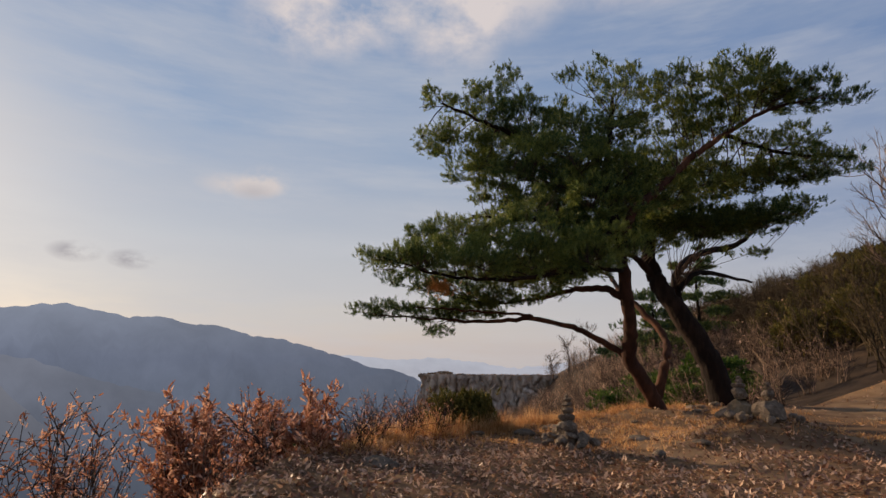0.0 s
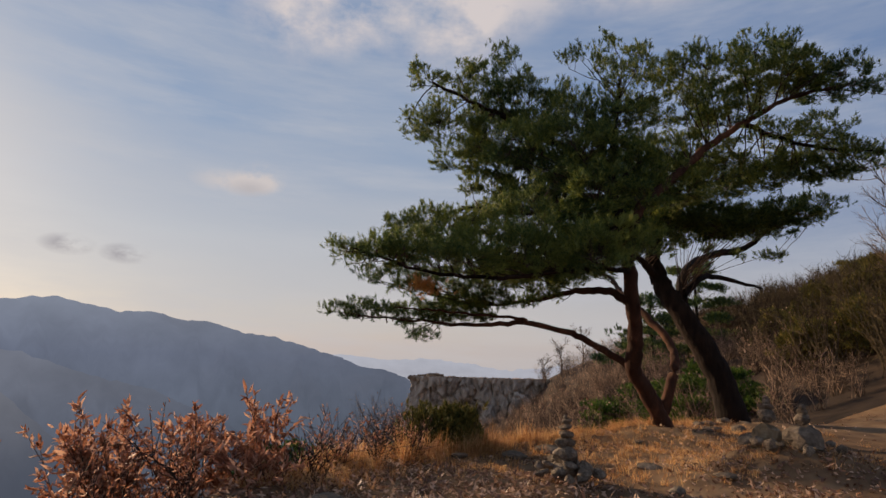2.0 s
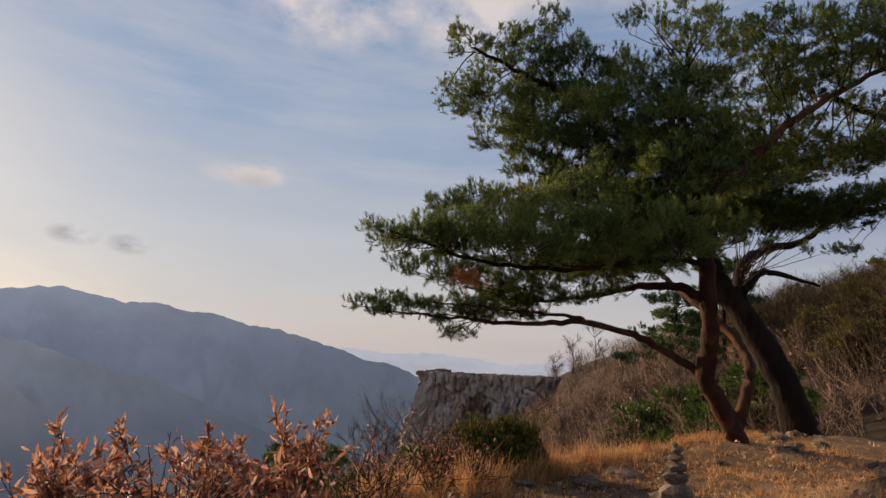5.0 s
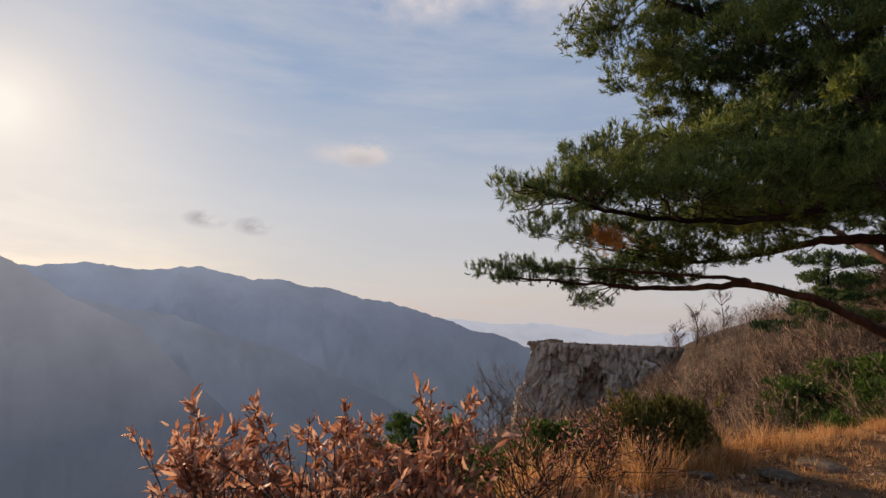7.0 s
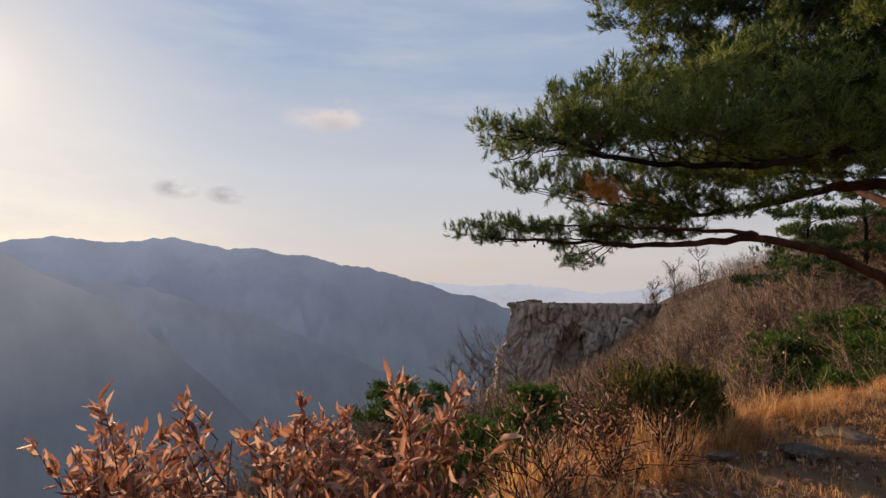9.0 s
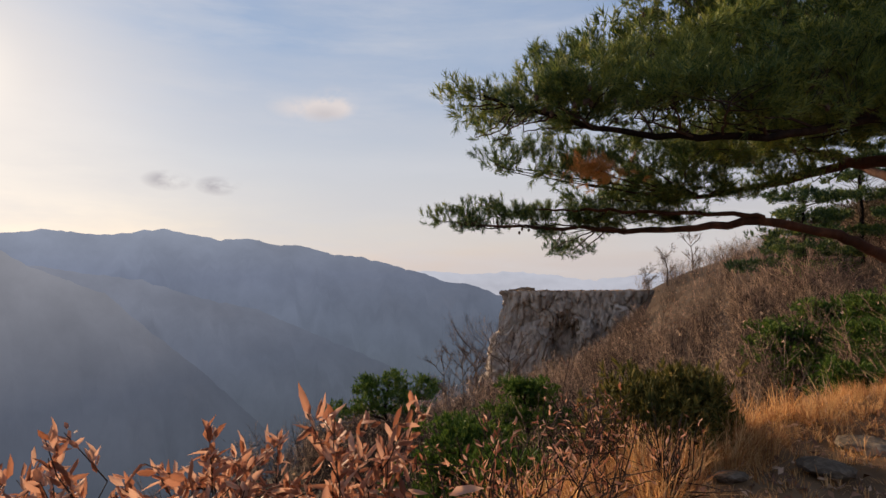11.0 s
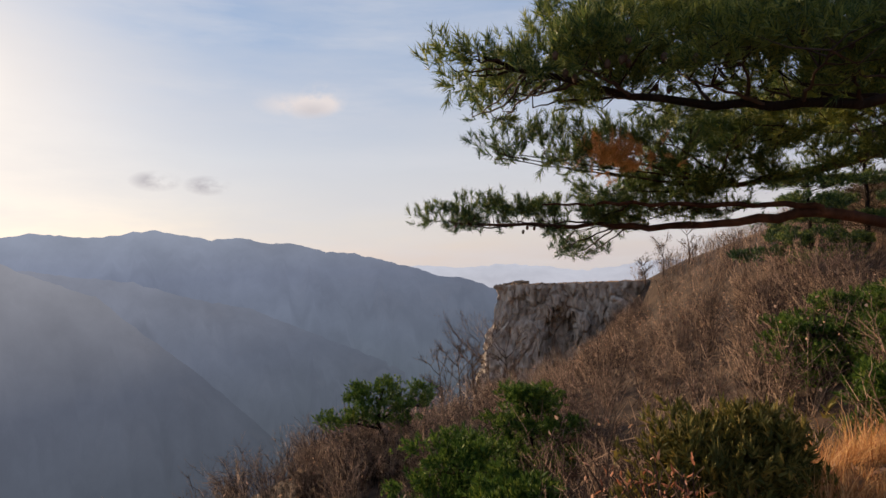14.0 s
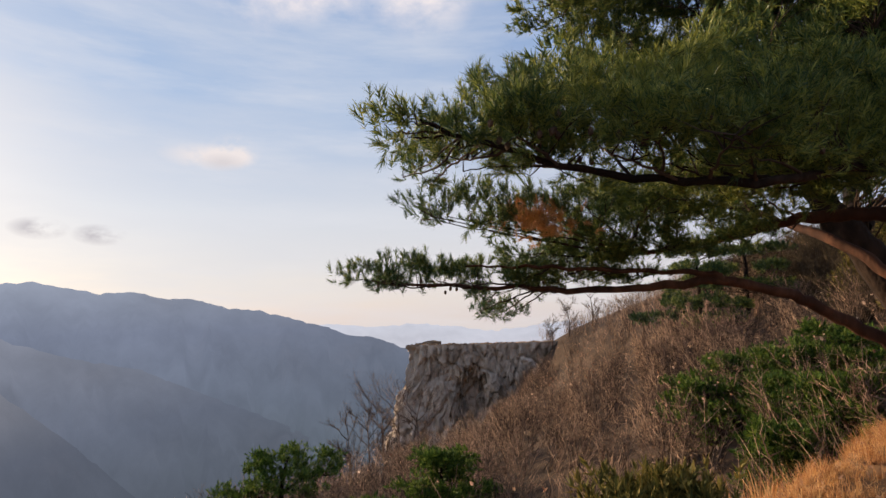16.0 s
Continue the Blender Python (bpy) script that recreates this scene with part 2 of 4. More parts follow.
def part(name, me, parent, label=""):
    ob = new(name, me)
    ob.parent = parent
    if label:
        tagged(ob, label)
    return ob


def join(pieces):
    """Joins (V, F) pairs into one."""
    Vs, Fs, n = [], [], 0
    for V, F in pieces:
        Vs.append(V)
        Fs.append(np.asarray(F) + n)
        n += len(V)
    return np.concatenate(Vs), np.concatenate(Fs)


def scatter(base, mats, offs):
    """Copies of one (V, F) by n matrices and n offsets, joined."""
    V, F = base
    n, k = len(offs), len(V)
    W = np.einsum("nij,kj->nki", mats, V) + offs[:, None, :]
    G = F[None] + (np.arange(n) * k)[:, None, None]
    return W.reshape(-1, 3), G.reshape(-1, F.shape[1])


def tube(points, radii, sides=7):
    """A smooth tapered tube as quads along a polyline."""
    P, R = np.asarray(points, float), np.asarray(radii, float)
    T = np.gradient(P, axis=0)
    T /= np.linalg.norm(T, axis=1)[:, None] + 1e-9
    ref = np.where(np.abs(T[:, 2:3]) > 0.9, [[1.0, 0, 0]], [[0, 0, 1.0]])
    U = np.cross(T, ref)
    U /= np.linalg.norm(U, axis=1)[:, None]
    W = np.cross(T, U)
    a = np.arange(sides) / sides * 2 * math.pi
    V = P[:, None] + R[:, None, None] * (np.cos(a)[None, :, None] * U[:, None] + np.sin(a)[None, :, None] * W[:, None])
    i, j = np.meshgrid(np.arange(len(P) - 1), np.arange(sides), indexing="ij")
    F = np.stack([i * sides + j, i * sides + (j + 1) % sides, (i + 1) * sides + (j + 1) % sides, (i + 1) * sides + j], -1).reshape(-1, 4)
    return V.reshape(-1, 3), F


def smooth_path(points, steps=6, wobble=0.0):
    """A Catmull-Rom curve through a few points."""
    P = np.asarray(points, float)
    P = np.concatenate([[2 * P[0] - P[1]], P, [2 * P[-1] - P[-2]]])
    out = []
    for k in range(1, len(P) - 2):
        a, b, c, d = P[k - 1:k + 3]
        for s in np.arange(steps) / steps:
            out.append(0.5 * (2 * b + (c - a) * s + (2 * a - 5 * b + 4 * c - d) * s * s + (3 * b - a - 3 * c + d) * s ** 3))
    out.append(P[-2])
    out = np.array(out)
    if wobble:
        out[1:-1] += rng.normal(0, wobble, (len(out) - 2, 3))
    return out


def frames_from(dirs, spin, size):
    """Matrices whose z axis lies along dirs, spun and scaled."""
    D = dirs / (np.linalg.norm(dirs, axis=1)[:, None] + 1e-9)
    ref = np.where(np.abs(D[:, 2:3]) > 0.95, [[1.0, 0, 0]], [[0, 0, 1.0]])
    X = np.cross(ref, D)
    X /= np.linalg.norm(X, axis=1)[:, None]
    Y = np.cross(D, X)
    c, s = np.cos(spin)[:, None], np.sin(spin)[:, None]
    return np.stack([c * X + s * Y, -s * X + c * Y, D], -1) * size[:, None, None]


def grid_mesh(name, V, nu, nv, mat, smooth=True):
    i, j = np.meshgrid(np.arange(nu - 1), np.arange(nv - 1), indexing="ij")
    F = np.stack([i * nv + j, (i + 1) * nv + j, (i + 1) * nv + j + 1, i * nv + j + 1], -1).reshape(-1, 4)
    return np_mesh(name, V, F, mat, smooth)


def fbm(x, y, freq, octaves=4, seed=0.0):
    x, y = np.broadcast_arrays(x, y)
    out = np.zeros(x.size)
    for k, (a, b) in enumerate(zip(x.ravel(), y.ravel())):
        out[k] = noise.fractal(Vector((a * freq + seed, b * freq - seed, seed)), 1.0, 2.0, octaves)
    return out.reshape(x.shape)


# ---- terrain ----
EDGE_Y = np.array([-60, 0, 5.0, 6.2, 8.0, 9.2, 10.2, 11.0, 12.0, 13.2, 13.8, 14.2])
EDGE_X = np.array([-4.5, -2.6, -1.75, -1.3, -0.45, 0.75, 1.9, 3.1, 4.2, 5.6, 9.0, 60.0])


def hillside(x, y):
    """The flank of the ridge, falling to the valley."""
    s = -0.9 + 0.37 * (x - 6.8) - 0.06 * (y - 20)
    s = np.where(x > 26, -0.9 + 0.37 * 19.2 - 0.06 * (y - 20) + 0.1 * (x - 26), s)
    s = s + 0.6 * np.clip((x - 10) / 5, 0, 1) * np.clip((y - 12) / 5, 0, 1)
    s = s - 0.0072 * np.clip(y - 20, 0, 34) ** 2 * np.clip((12.0 - x) / 11.0, 0, 1.2)
    s = s + 0.13 * np.clip(1 - x, 0, 11) * np.clip((y - 10) / 4, 0, 1)
    lip = -9.6 + 0.12 * (y - 20)
    s = s - 0.75 * np.maximum(0, lip - x) ** 1.02
    return np.maximum(s - 0.25 * np.maximum(0, y - 64), -620)


def terrain(x, y):
    x, y = np.asarray(x, float), np.asarray(y, float)
    flat = np.interp(y, [-40, 0, 5, 7, 8.5, 10, 12, 30], [-1.5, 0.0, 0.36, 0.40, 0.29, 0.24, 0.28, 0.35]) + 0.05 * np.clip(x - 4, 0, 3) + 0.01 * np.clip(x - 7, 0, 20)
    d = x - np.interp(y, EDGE_Y, EDGE_X)
    k = np.clip((d + 1.0) / 1.05, 0, 1)
    k = k * k * (3 - 2 * k)
    back = np.clip((14.0 - y) / 1.6, 0, 1)
    k = k * back * back * (3 - 2 * back)
    mound = 0.34 * np.exp(-((x - 4.1) ** 2 + (y - 7.5) ** 2) / 0.7) + 0.22 * np.exp(-((x - 4.1) ** 2 + (y - 10.7) ** 2) / 0.9)
    return k * (flat + mound) + (1 - k) * np.minimum(hillside(x, y), np.where(y < 14, flat, 1e3) + 0.1 + 0.3 * np.clip(x - 8, 0, 60))


def relief(x, y):
    """Small bumps of the ground near the walker."""
    return fbm(x, y, 1.3, 4, 3.0) * 0.05 + fbm(x, y, 0.35, 3, 9.0) * 0.09


def ground_sheet():
    """One sheet from under the walker to the far valley, finer near the path."""
    u = np.linspace(-1, 1, 221)
    xs = 14 * u + 4486 * np.sign(u) * np.abs(u) ** 9
    v = np.linspace(-1, 1, 261)
    ys = 8 + 22 * v + 4470 * np.sign(v) * np.abs(v) ** 9
    X, Y = np.meshgrid(xs, ys, indexing="ij")
    Z = terrain(X, Y)
    near = np.hypot(X, Y - 10)
    small = np.where(near < 80, relief(X, Y), 0)
    V = np.stack([X, Y, Z + small], -1).reshape(-1, 3)
    me = grid_mesh("ground", V, len(xs), len(ys), SOIL)
    # beyond 140 m the sheet takes the valley woods with painted haze
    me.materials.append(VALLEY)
    me.materials.append(SHADED_SOIL)
    far = []
    for p in me.polygons:
        c = p.center
        # slope polygons take the soil darkened for the gaps under the brush
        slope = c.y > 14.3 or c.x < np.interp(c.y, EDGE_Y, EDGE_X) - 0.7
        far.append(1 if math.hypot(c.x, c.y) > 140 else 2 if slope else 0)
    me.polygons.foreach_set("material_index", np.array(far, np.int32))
    return tagged(new("ground", me), "dry brown mountain soil sloping down to the valley", "ground", kind="structure")


ground_sheet()


def range_mesh(name, azel, dist, floor, mat, gullies, label):
    """A mountain range around the viewer: its crest line given by bearing and height angle."""
    az = np.linspace(azel[0][0], azel[-1][0], 260)
    crest = np.tan(np.radians(np.interp(az, [a for a, e in azel], [e for a, e in azel]))) * dist
    crest = np.convolve(np.pad(crest, 1, "edge"), np.ones(3) / 3, "valid")
    crest += (fbm(az, az * 0, 1.1, 5, 2.0) - 0.1) * dist * 0.0034
    s = np.concatenate([np.linspace(-1, 0, 44), np.linspace(0, 1, 12)[1:]])
    A, S = np.meshgrid(np.radians(az), s, indexing="ij")
    R = dist * (1 + np.where(S < 0, 0.42, 0.25) * S)
    drop = np.abs(S) ** 0.9
    C = np.repeat(crest[:, None], len(s), 1)
    n = 0.9 - 2.6 * np.abs(fbm(np.degrees(A) * 1.0 + S * 2.0, S * 2.2 + np.degrees(A) * 0.1, 0.34, 5, 5.0))
    Z = C + (floor - C) * drop + n * gullies * np.minimum(1, np.abs(S) * 5)
    V = np.stack([R * np.sin(A), R * np.cos(A), Z], -1).reshape(-1, 3)
    me = grid_mesh(name, V, len(az), len(s), mat)
    return tagged(new("backdrop", me), label, "mountain", kind="structure")


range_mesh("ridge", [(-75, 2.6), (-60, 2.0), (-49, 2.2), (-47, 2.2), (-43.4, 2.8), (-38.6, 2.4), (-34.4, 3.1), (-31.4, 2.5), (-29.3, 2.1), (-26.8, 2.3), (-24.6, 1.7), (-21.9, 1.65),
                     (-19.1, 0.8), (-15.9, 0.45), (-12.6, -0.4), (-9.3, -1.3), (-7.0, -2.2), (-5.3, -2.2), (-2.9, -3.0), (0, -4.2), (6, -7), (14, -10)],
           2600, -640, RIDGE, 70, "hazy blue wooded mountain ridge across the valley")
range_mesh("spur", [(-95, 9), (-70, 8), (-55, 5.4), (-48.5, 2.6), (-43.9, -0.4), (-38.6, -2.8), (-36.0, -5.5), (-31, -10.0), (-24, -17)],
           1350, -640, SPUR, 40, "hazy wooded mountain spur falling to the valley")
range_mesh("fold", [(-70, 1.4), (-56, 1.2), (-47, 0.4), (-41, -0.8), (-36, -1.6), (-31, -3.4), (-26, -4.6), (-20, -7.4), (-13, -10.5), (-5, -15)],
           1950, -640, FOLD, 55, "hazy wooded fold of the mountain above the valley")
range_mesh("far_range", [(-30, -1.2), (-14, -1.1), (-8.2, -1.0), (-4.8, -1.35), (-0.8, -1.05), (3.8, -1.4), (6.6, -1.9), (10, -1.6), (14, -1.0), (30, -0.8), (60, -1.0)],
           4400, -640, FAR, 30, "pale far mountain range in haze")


# ---- cliff ----
def cell_blocks(X, Z, fx, fz, seed):
    """Broken blocks: an offset for each cell and the distance to its joints."""
    off, joint = np.zeros(X.size), np.zeros(X.size)
    for k, (a, c) in enumerate(zip(X.ravel(), Z.ravel())):
        d, p = noise.voronoi(Vector((a * fx, c * fz, seed)))
        off[k] = noise.cell(p[0] * 3.7 + Vector((seed, 0, 0)))
        joint[k] = d[1] - d[0]
    return off.reshape(X.shape), joint.reshape(X.shape)


def cliff():
    """A rock bastion: a flat top, a broken face with upright joints, an added recess that shades the dim part of the
    face and a spreading foot.
    """
    nu, nv = 300, 150
    u, v = np.linspace(0, 1, nu), np.linspace(0, 1, nv)
    U, Vv = np.meshgrid(u, v, indexing="ij")
    px = np.interp(U, [0, 0.12, 0.16, 0.82, 1], [0.5, -2.3, -2.6, 8.0, 14.0])
    py = np.interp(U, [0, 0.12, 0.16, 0.82, 1], [74, 62, 60.6, 58.5, 59.0])
    top = np.interp(U, [0, 0.2, 0.8, 1], [-1.5, -1.35, -1.2, -1.0]) + 0.12 * fbm(U * 40, U * 0, 1.0, 4, 4.0)
    Z = top - 13.5 * Vv
    warp = fbm(px, Z, 0.35, 3, 2.0)
    big, jb = cell_blocks(px + py * 0.3 + warp * 0.9, Z + warp, 0.62, 0.22, 1.5)
    mid, jm = cell_blocks(px + py * 0.3 + warp * 0.5, Z, 1.5, 0.62, 7.5)
    small, _ = cell_blocks(px + py * 0.3, Z + warp, 3.2, 1.9, 3.5)
    rough = fbm(px * 1.6, Z * 0.6, 2.4, 6, 8.0)
    out = 0.7 * big + 0.34 * mid + 0.12 * small + 0.15 * rough - 0.35 * np.exp(-jb * 12) - 0.10 * np.exp(-jm * 12)
    out = (out + 0.35) * np.clip(Vv * 25, 0.3, 1)
    # arched recess added to the shape so the dimmer rock face falls dark
    arch = np.hypot((px - 3.7) / 1.8, np.where(Z > -6.2, (Z + 6.2) / 2.9, (Z + 6.2) / 5.5))
    shade_recess = np.clip((1.05 - arch + 0.3 * rough + 0.25 * warp) * 1.7, 0, 1)
    out = out * (1 - 0.2 * shade_recess) - 2.0 * shade_recess + 3.6 * np.clip(Vv - 0.12, 0, 1) ** 1.2
    left = np.clip((0.22 - U) / 0.1, 0, 1)
    V = np.stack([px - out * (0.12 + 0.75 * left), py - out * (1.0 - 0.55 * left), Z], -1)
    me = grid_mesh("cliff", V.reshape(-1, 3), nu, nv, ROCK, smooth=False)
    tagged(new("cliff", me), "grey-brown weathered rock cliff with a flat top", "cliff", kind="structure")
    s = np.linspace(0, 1, 12)
    edge = V[:, 0]
    back = edge + np.stack([np.interp(u, [0, 0.2, 1], [1.0, 1.5, 1.5]), np.interp(u, [0, 0.2, 1], [0.5, 5, 6]), np.full(nu, -0.15)], -1)
    cap = edge[:, None] * (1 - s)[None, :, None] + back[:, None] * s[None, :, None]
    cap[:, 1:, 2] += 0.12 * fbm(cap[:, 1:, 0], cap[:, 1:, 1], 0.7, 3, 5.0)
    cap[:, :, 2] -= 0.06
    cap[:, -1, 2] -= 12
    me = grid_mesh("cliff_top", cap.reshape(-1, 3), nu, 12, SOIL)
    tagged(new("cliff_top", me), "brown dry turf on the cliff top", "ground", kind="structure")


cliff()

# ---- pine foliage ----
def tuft(n, seed, length=0.085, shoot=0.13, width=0.0046):
    """A shoot of pine with needles all round, z along the shoot."""
    r = np.random.default_rng(seed)
    h = r.uniform(0, 1, n) ** 0.7 * shoot
    a = r.uniform(0, 2 * math.pi, n)
    tilt = np.radians(r.uniform(18, 70, n)) * (1.15 - 0.5 * h / shoot)
    d = np.stack([np.cos(a) * np.sin(tilt), np.sin(a) * np.sin(tilt), np.cos(tilt)], -1)
    side = np.cross(d, r.normal(0, 1, (n, 3)))
    side /= np.linalg.norm(side, axis=1)[:, None]
    base = np.stack([0 * h, 0 * h, h], -1)
    L = (length * r.uniform(0.75, 1.15, n))[:, None]
    V = np.stack([base - side * width / 2, base + side * width / 2, base + d * L], 1).reshape(-1, 3)
    return V, np.arange(3 * n).reshape(-1, 3)


TUFTS = [tuft(34, s, 0.074, 0.105, 0.0064) for s in range(4)]
MID_TUFTS = [tuft(18, s, 0.082, 0.105, 0.0115) for s in range(10, 13)]
FAR_TUFTS = [tuft(11, s, 0.085, 0.10, 0.022) for s in range(20, 23)]


def foliage(points, dirs, size, tufts=TUFTS, r=rng):
    out = []
    pick = r.integers(0, len(tufts), len(points))
    for k, t in enumerate(tufts):
        s = pick == k
        if s.any():
            out.append(scatter(t, frames_from(dirs[s], r.uniform(0, 6.28, s.sum()), size[s]), points[s]))
    return join(out)


def clump(q, n, spread, lift, outward):
    """n shoots round the end of a twig."""
    p = q + rng.normal(0, 1, (n, 3)) * [spread, spread, spread * 0.45]
    d = rng.normal(0, 0.42, (n, 3)) + [0, 0, lift * 0.75] + outward * 0.8
    return p, d


def pad(centre, half, thick, density, P, twigs, points, dirs, sizes, depth=0.8, spread=0.075, twiggy=1.0):
    """A shelf of foliage, domed above and flat below, on side branches and twigs of the limb P."""
    c = np.asarray(centre, float)
    k = max(0, int(np.argmin(np.linalg.norm(P - c, axis=1))) - 2)
    Q = []
    for i in range(max(4, int(half * 6))):
        a = i * 2.4 + c[1]
        r = rng.uniform(0.35, 0.85)
        e = c + np.array([math.cos(a) * r * half, math.sin(a) * r * half * depth, -thick * 0.35])
        b = P[max(0, min(len(P) - 1, int(np.argmin(np.linalg.norm(P - e, axis=1))) - int(rng.integers(1, 4))))]
        path = smooth_path([b, b + (e - b) * 0.5 + rng.normal(0, 0.02, 3), e], 5, 0.006)
        twigs.append(tube(path, np.linspace(min(0.014, 0.006 + 0.009 * half), 0.004, len(path)), 5))
        Q.append(path[2:])
    Q = np.concatenate(Q)
    n = max(7, int(density * 54 * half * half * depth * (0.5 + thick * 1.6)))
    for _ in range(n):
        a, r = rng.uniform(0, 6.28), rng.uniform(0, 1) ** 0.5
        r *= 0.86 + 0.14 * math.sin(a * 5 + c[0] * 9) + rng.normal(0, 0.03)
        up = math.sqrt(max(0.0, 1 - r * r)) * rng.uniform(-0.75, 1.0)
        q = c + np.array([math.cos(a) * r * half, math.sin(a) * r * half * depth, up * thick * 1.15 - 0.1 * thick])
        b = Q[np.argmin(np.linalg.norm(Q - q, axis=1) + rng.uniform(0, 0.1, len(Q)))]
        o = q - b
        d = np.linalg.norm(o)
        o = o / (d + 1e-6)
        pa, da = clump(q, int(rng.integers(10, 16)), spread, 1.0, o)
        points.append(pa)
        dirs.append(da)
        sizes.append(rng.uniform(0.75, 1.2, len(pa)))
        if rng.random() < twiggy:
            twigs.append(tube([b, b + (q - b) * 0.5 + rng.normal(0, 0.03, 3), q], [0.006, 0.004, 0.002], 3))


def limb(name, parent, points, r0, r1, mat, label="", sides=9, steps=6):
    P = smooth_path(points, steps, 0.012)
    R = np.linspace(1, 0, len(P)) ** 0.8 * (r0 - r1) + r1
    R = R * (1 + rng.normal(0, 0.05, len(P)))
    V, F = tube(P, R, sides)
    part(name, np_mesh(name, V, F, mat, True), parent, label)
    return P


def big_pine():
    tree = tagged(new("pine_tree"), "old wind-shaped red pine with flat layered crown", "tree")
    tw, pt, di, sz = [], [], [], []

    def shelf(P, *pads, d=1.0):
        for x, y, z, half, thick in pads:
            pad((x, y, z), half, thick, d * (1.5 if z > 3.3 else 1.15), P, tw, pt, di, sz)

    A = limb("trunk", tree, [(4.2, 11.0, 0.2), (4.08, 10.9, 0.5), (3.80, 10.75, 0.95), (3.48, 10.55, 1.38), (3.42, 10.25, 1.9), (3.26, 9.95, 2.6), (3.22, 9.9, 3.4), (3.45, 9.95, 4.0), (4.1, 10.2, 4.6), (4.85, 10.45, 5.3), (5.5, 10.4, 5.75), (6.25, 10.2, 6.18), (7.5, 10.3, 6.6)], 0.165, 0.015, RED_BARK, "slender reddish trunk")
    low = limb("limb", tree, [(3.50, 10.6, 1.36), (2.95, 10.7, 1.70), (2.45, 10.6, 1.92), (1.62, 10.4, 2.04), (0.83, 10.8, 2.0), (-0.06, 11.1, 2.04), (-1.4, 11.4, 2.12)], 0.068, 0.010, RED_BARK)
    low_b = limb("limb", tree, [(1.70, 10.4, 2.04), (1.55, 10.4, 2.12), (0.9, 10.5, 2.16), (0.1, 10.8, 2.22), (-0.6, 11.0, 2.26)], 0.032, 0.008, RED_BARK)
    right = limb("limb", tree, [(4.08, 10.9, 0.60), (4.25, 10.8, 1.32), (4.42, 11.2, 1.75), (4.2, 11.6, 2.25), (3.95, 12.2, 2.7), (4.1, 13.3, 3.1), (4.24, 14.3, 3.43), (4.0, 15.0, 3.6), (3.2, 15.2, 3.6)], 0.09, 0.02, RED_BARK)
    side = limb("limb", tree, [(3.30, 10.0, 2.4), (2.9, 10.2, 2.62), (2.4, 10.5, 2.60), (1.61, 10.8, 2.42), (0.72, 10.9, 2.33)], 0.08, 0.010, RED_BARK)
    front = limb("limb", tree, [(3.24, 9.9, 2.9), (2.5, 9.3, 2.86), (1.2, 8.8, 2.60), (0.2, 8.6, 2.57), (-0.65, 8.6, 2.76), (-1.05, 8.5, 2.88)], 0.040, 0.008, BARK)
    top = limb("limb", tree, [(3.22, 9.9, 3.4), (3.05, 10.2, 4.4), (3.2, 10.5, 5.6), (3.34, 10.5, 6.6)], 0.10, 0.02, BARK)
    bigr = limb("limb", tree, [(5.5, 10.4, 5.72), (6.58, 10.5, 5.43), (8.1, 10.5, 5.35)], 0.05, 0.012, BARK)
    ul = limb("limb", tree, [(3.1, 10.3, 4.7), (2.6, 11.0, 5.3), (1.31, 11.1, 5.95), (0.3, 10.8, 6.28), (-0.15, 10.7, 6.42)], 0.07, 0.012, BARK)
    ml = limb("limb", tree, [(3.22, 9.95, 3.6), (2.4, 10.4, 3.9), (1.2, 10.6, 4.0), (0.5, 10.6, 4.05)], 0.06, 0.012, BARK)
    shelf(ul, (-0.1, 10.8, 6.45, 0.60, 0.20), (0.73, 11.1, 6.85, 0.65, 0.28), (1.29, 11.2, 7.05, 0.55, 0.40), (0.74, 11.0, 6.25, 0.85, 0.26), d=0.75)
    shelf(ul, (1.85, 11.3, 6.25, 1.10, 0.42), (0.12, 10.9, 5.68, 0.86, 0.28), (0.70, 11.1, 5.16, 0.88, 0.30), (1.49, 11.3, 5.54, 1.2, 0.44))
    shelf(ml, (0.95, 11.3, 4.66, 0.60, 0.20), (1.91, 11.4, 4.86, 1.2, 0.40), (1.97, 11.2, 4.28, 1.15, 0.34), (2.6, 10.0, 4.15, 1.25, 0.42))
    shelf(top, (2.7, 10.6, 6.85, 0.50, 0.2), (3.4, 10.6, 6.98, 0.75, 0.36), (3.6, 10.5, 6.3, 1.0, 0.36), d=0.6)
    shelf(top, (2.1, 10.2, 5.0, 1.15, 0.45), (3.1, 10.4, 4.85, 1.2, 0.48), (2.9, 10.4, 5.75, 1.0, 0.40), (4.0, 11.0, 4.6, 1.2, 0.36))
    shelf(A, (4.6, 10.4, 6.68, 0.8, 0.30), (5.8, 10.3, 7.0, 0.8, 0.26), (5.9, 10.2, 6.5, 1.1, 0.32), (6.9, 10.2, 6.58, 0.95, 0.32), (7.5, 10.2, 6.4, 0.55, 0.24), d=0.95)
    shelf(A, (4.9, 10.7, 6.05, 1.2, 0.36), (4.6, 11.0, 5.3, 1.1, 0.34), d=0.8)
    shelf(bigr, (6.25, 10.5, 5.5, 1.0, 0.26), (6.9, 10.5, 5.75, 0.7, 0.2), d=0.5)
    shelf(bigr, (7.4, 10.6, 5.2, 0.95, 0.26), (5.8, 11.0, 4.98, 1.05, 0.28), (6.6, 10.8, 5.02, 0.9, 0.24), d=0.9)
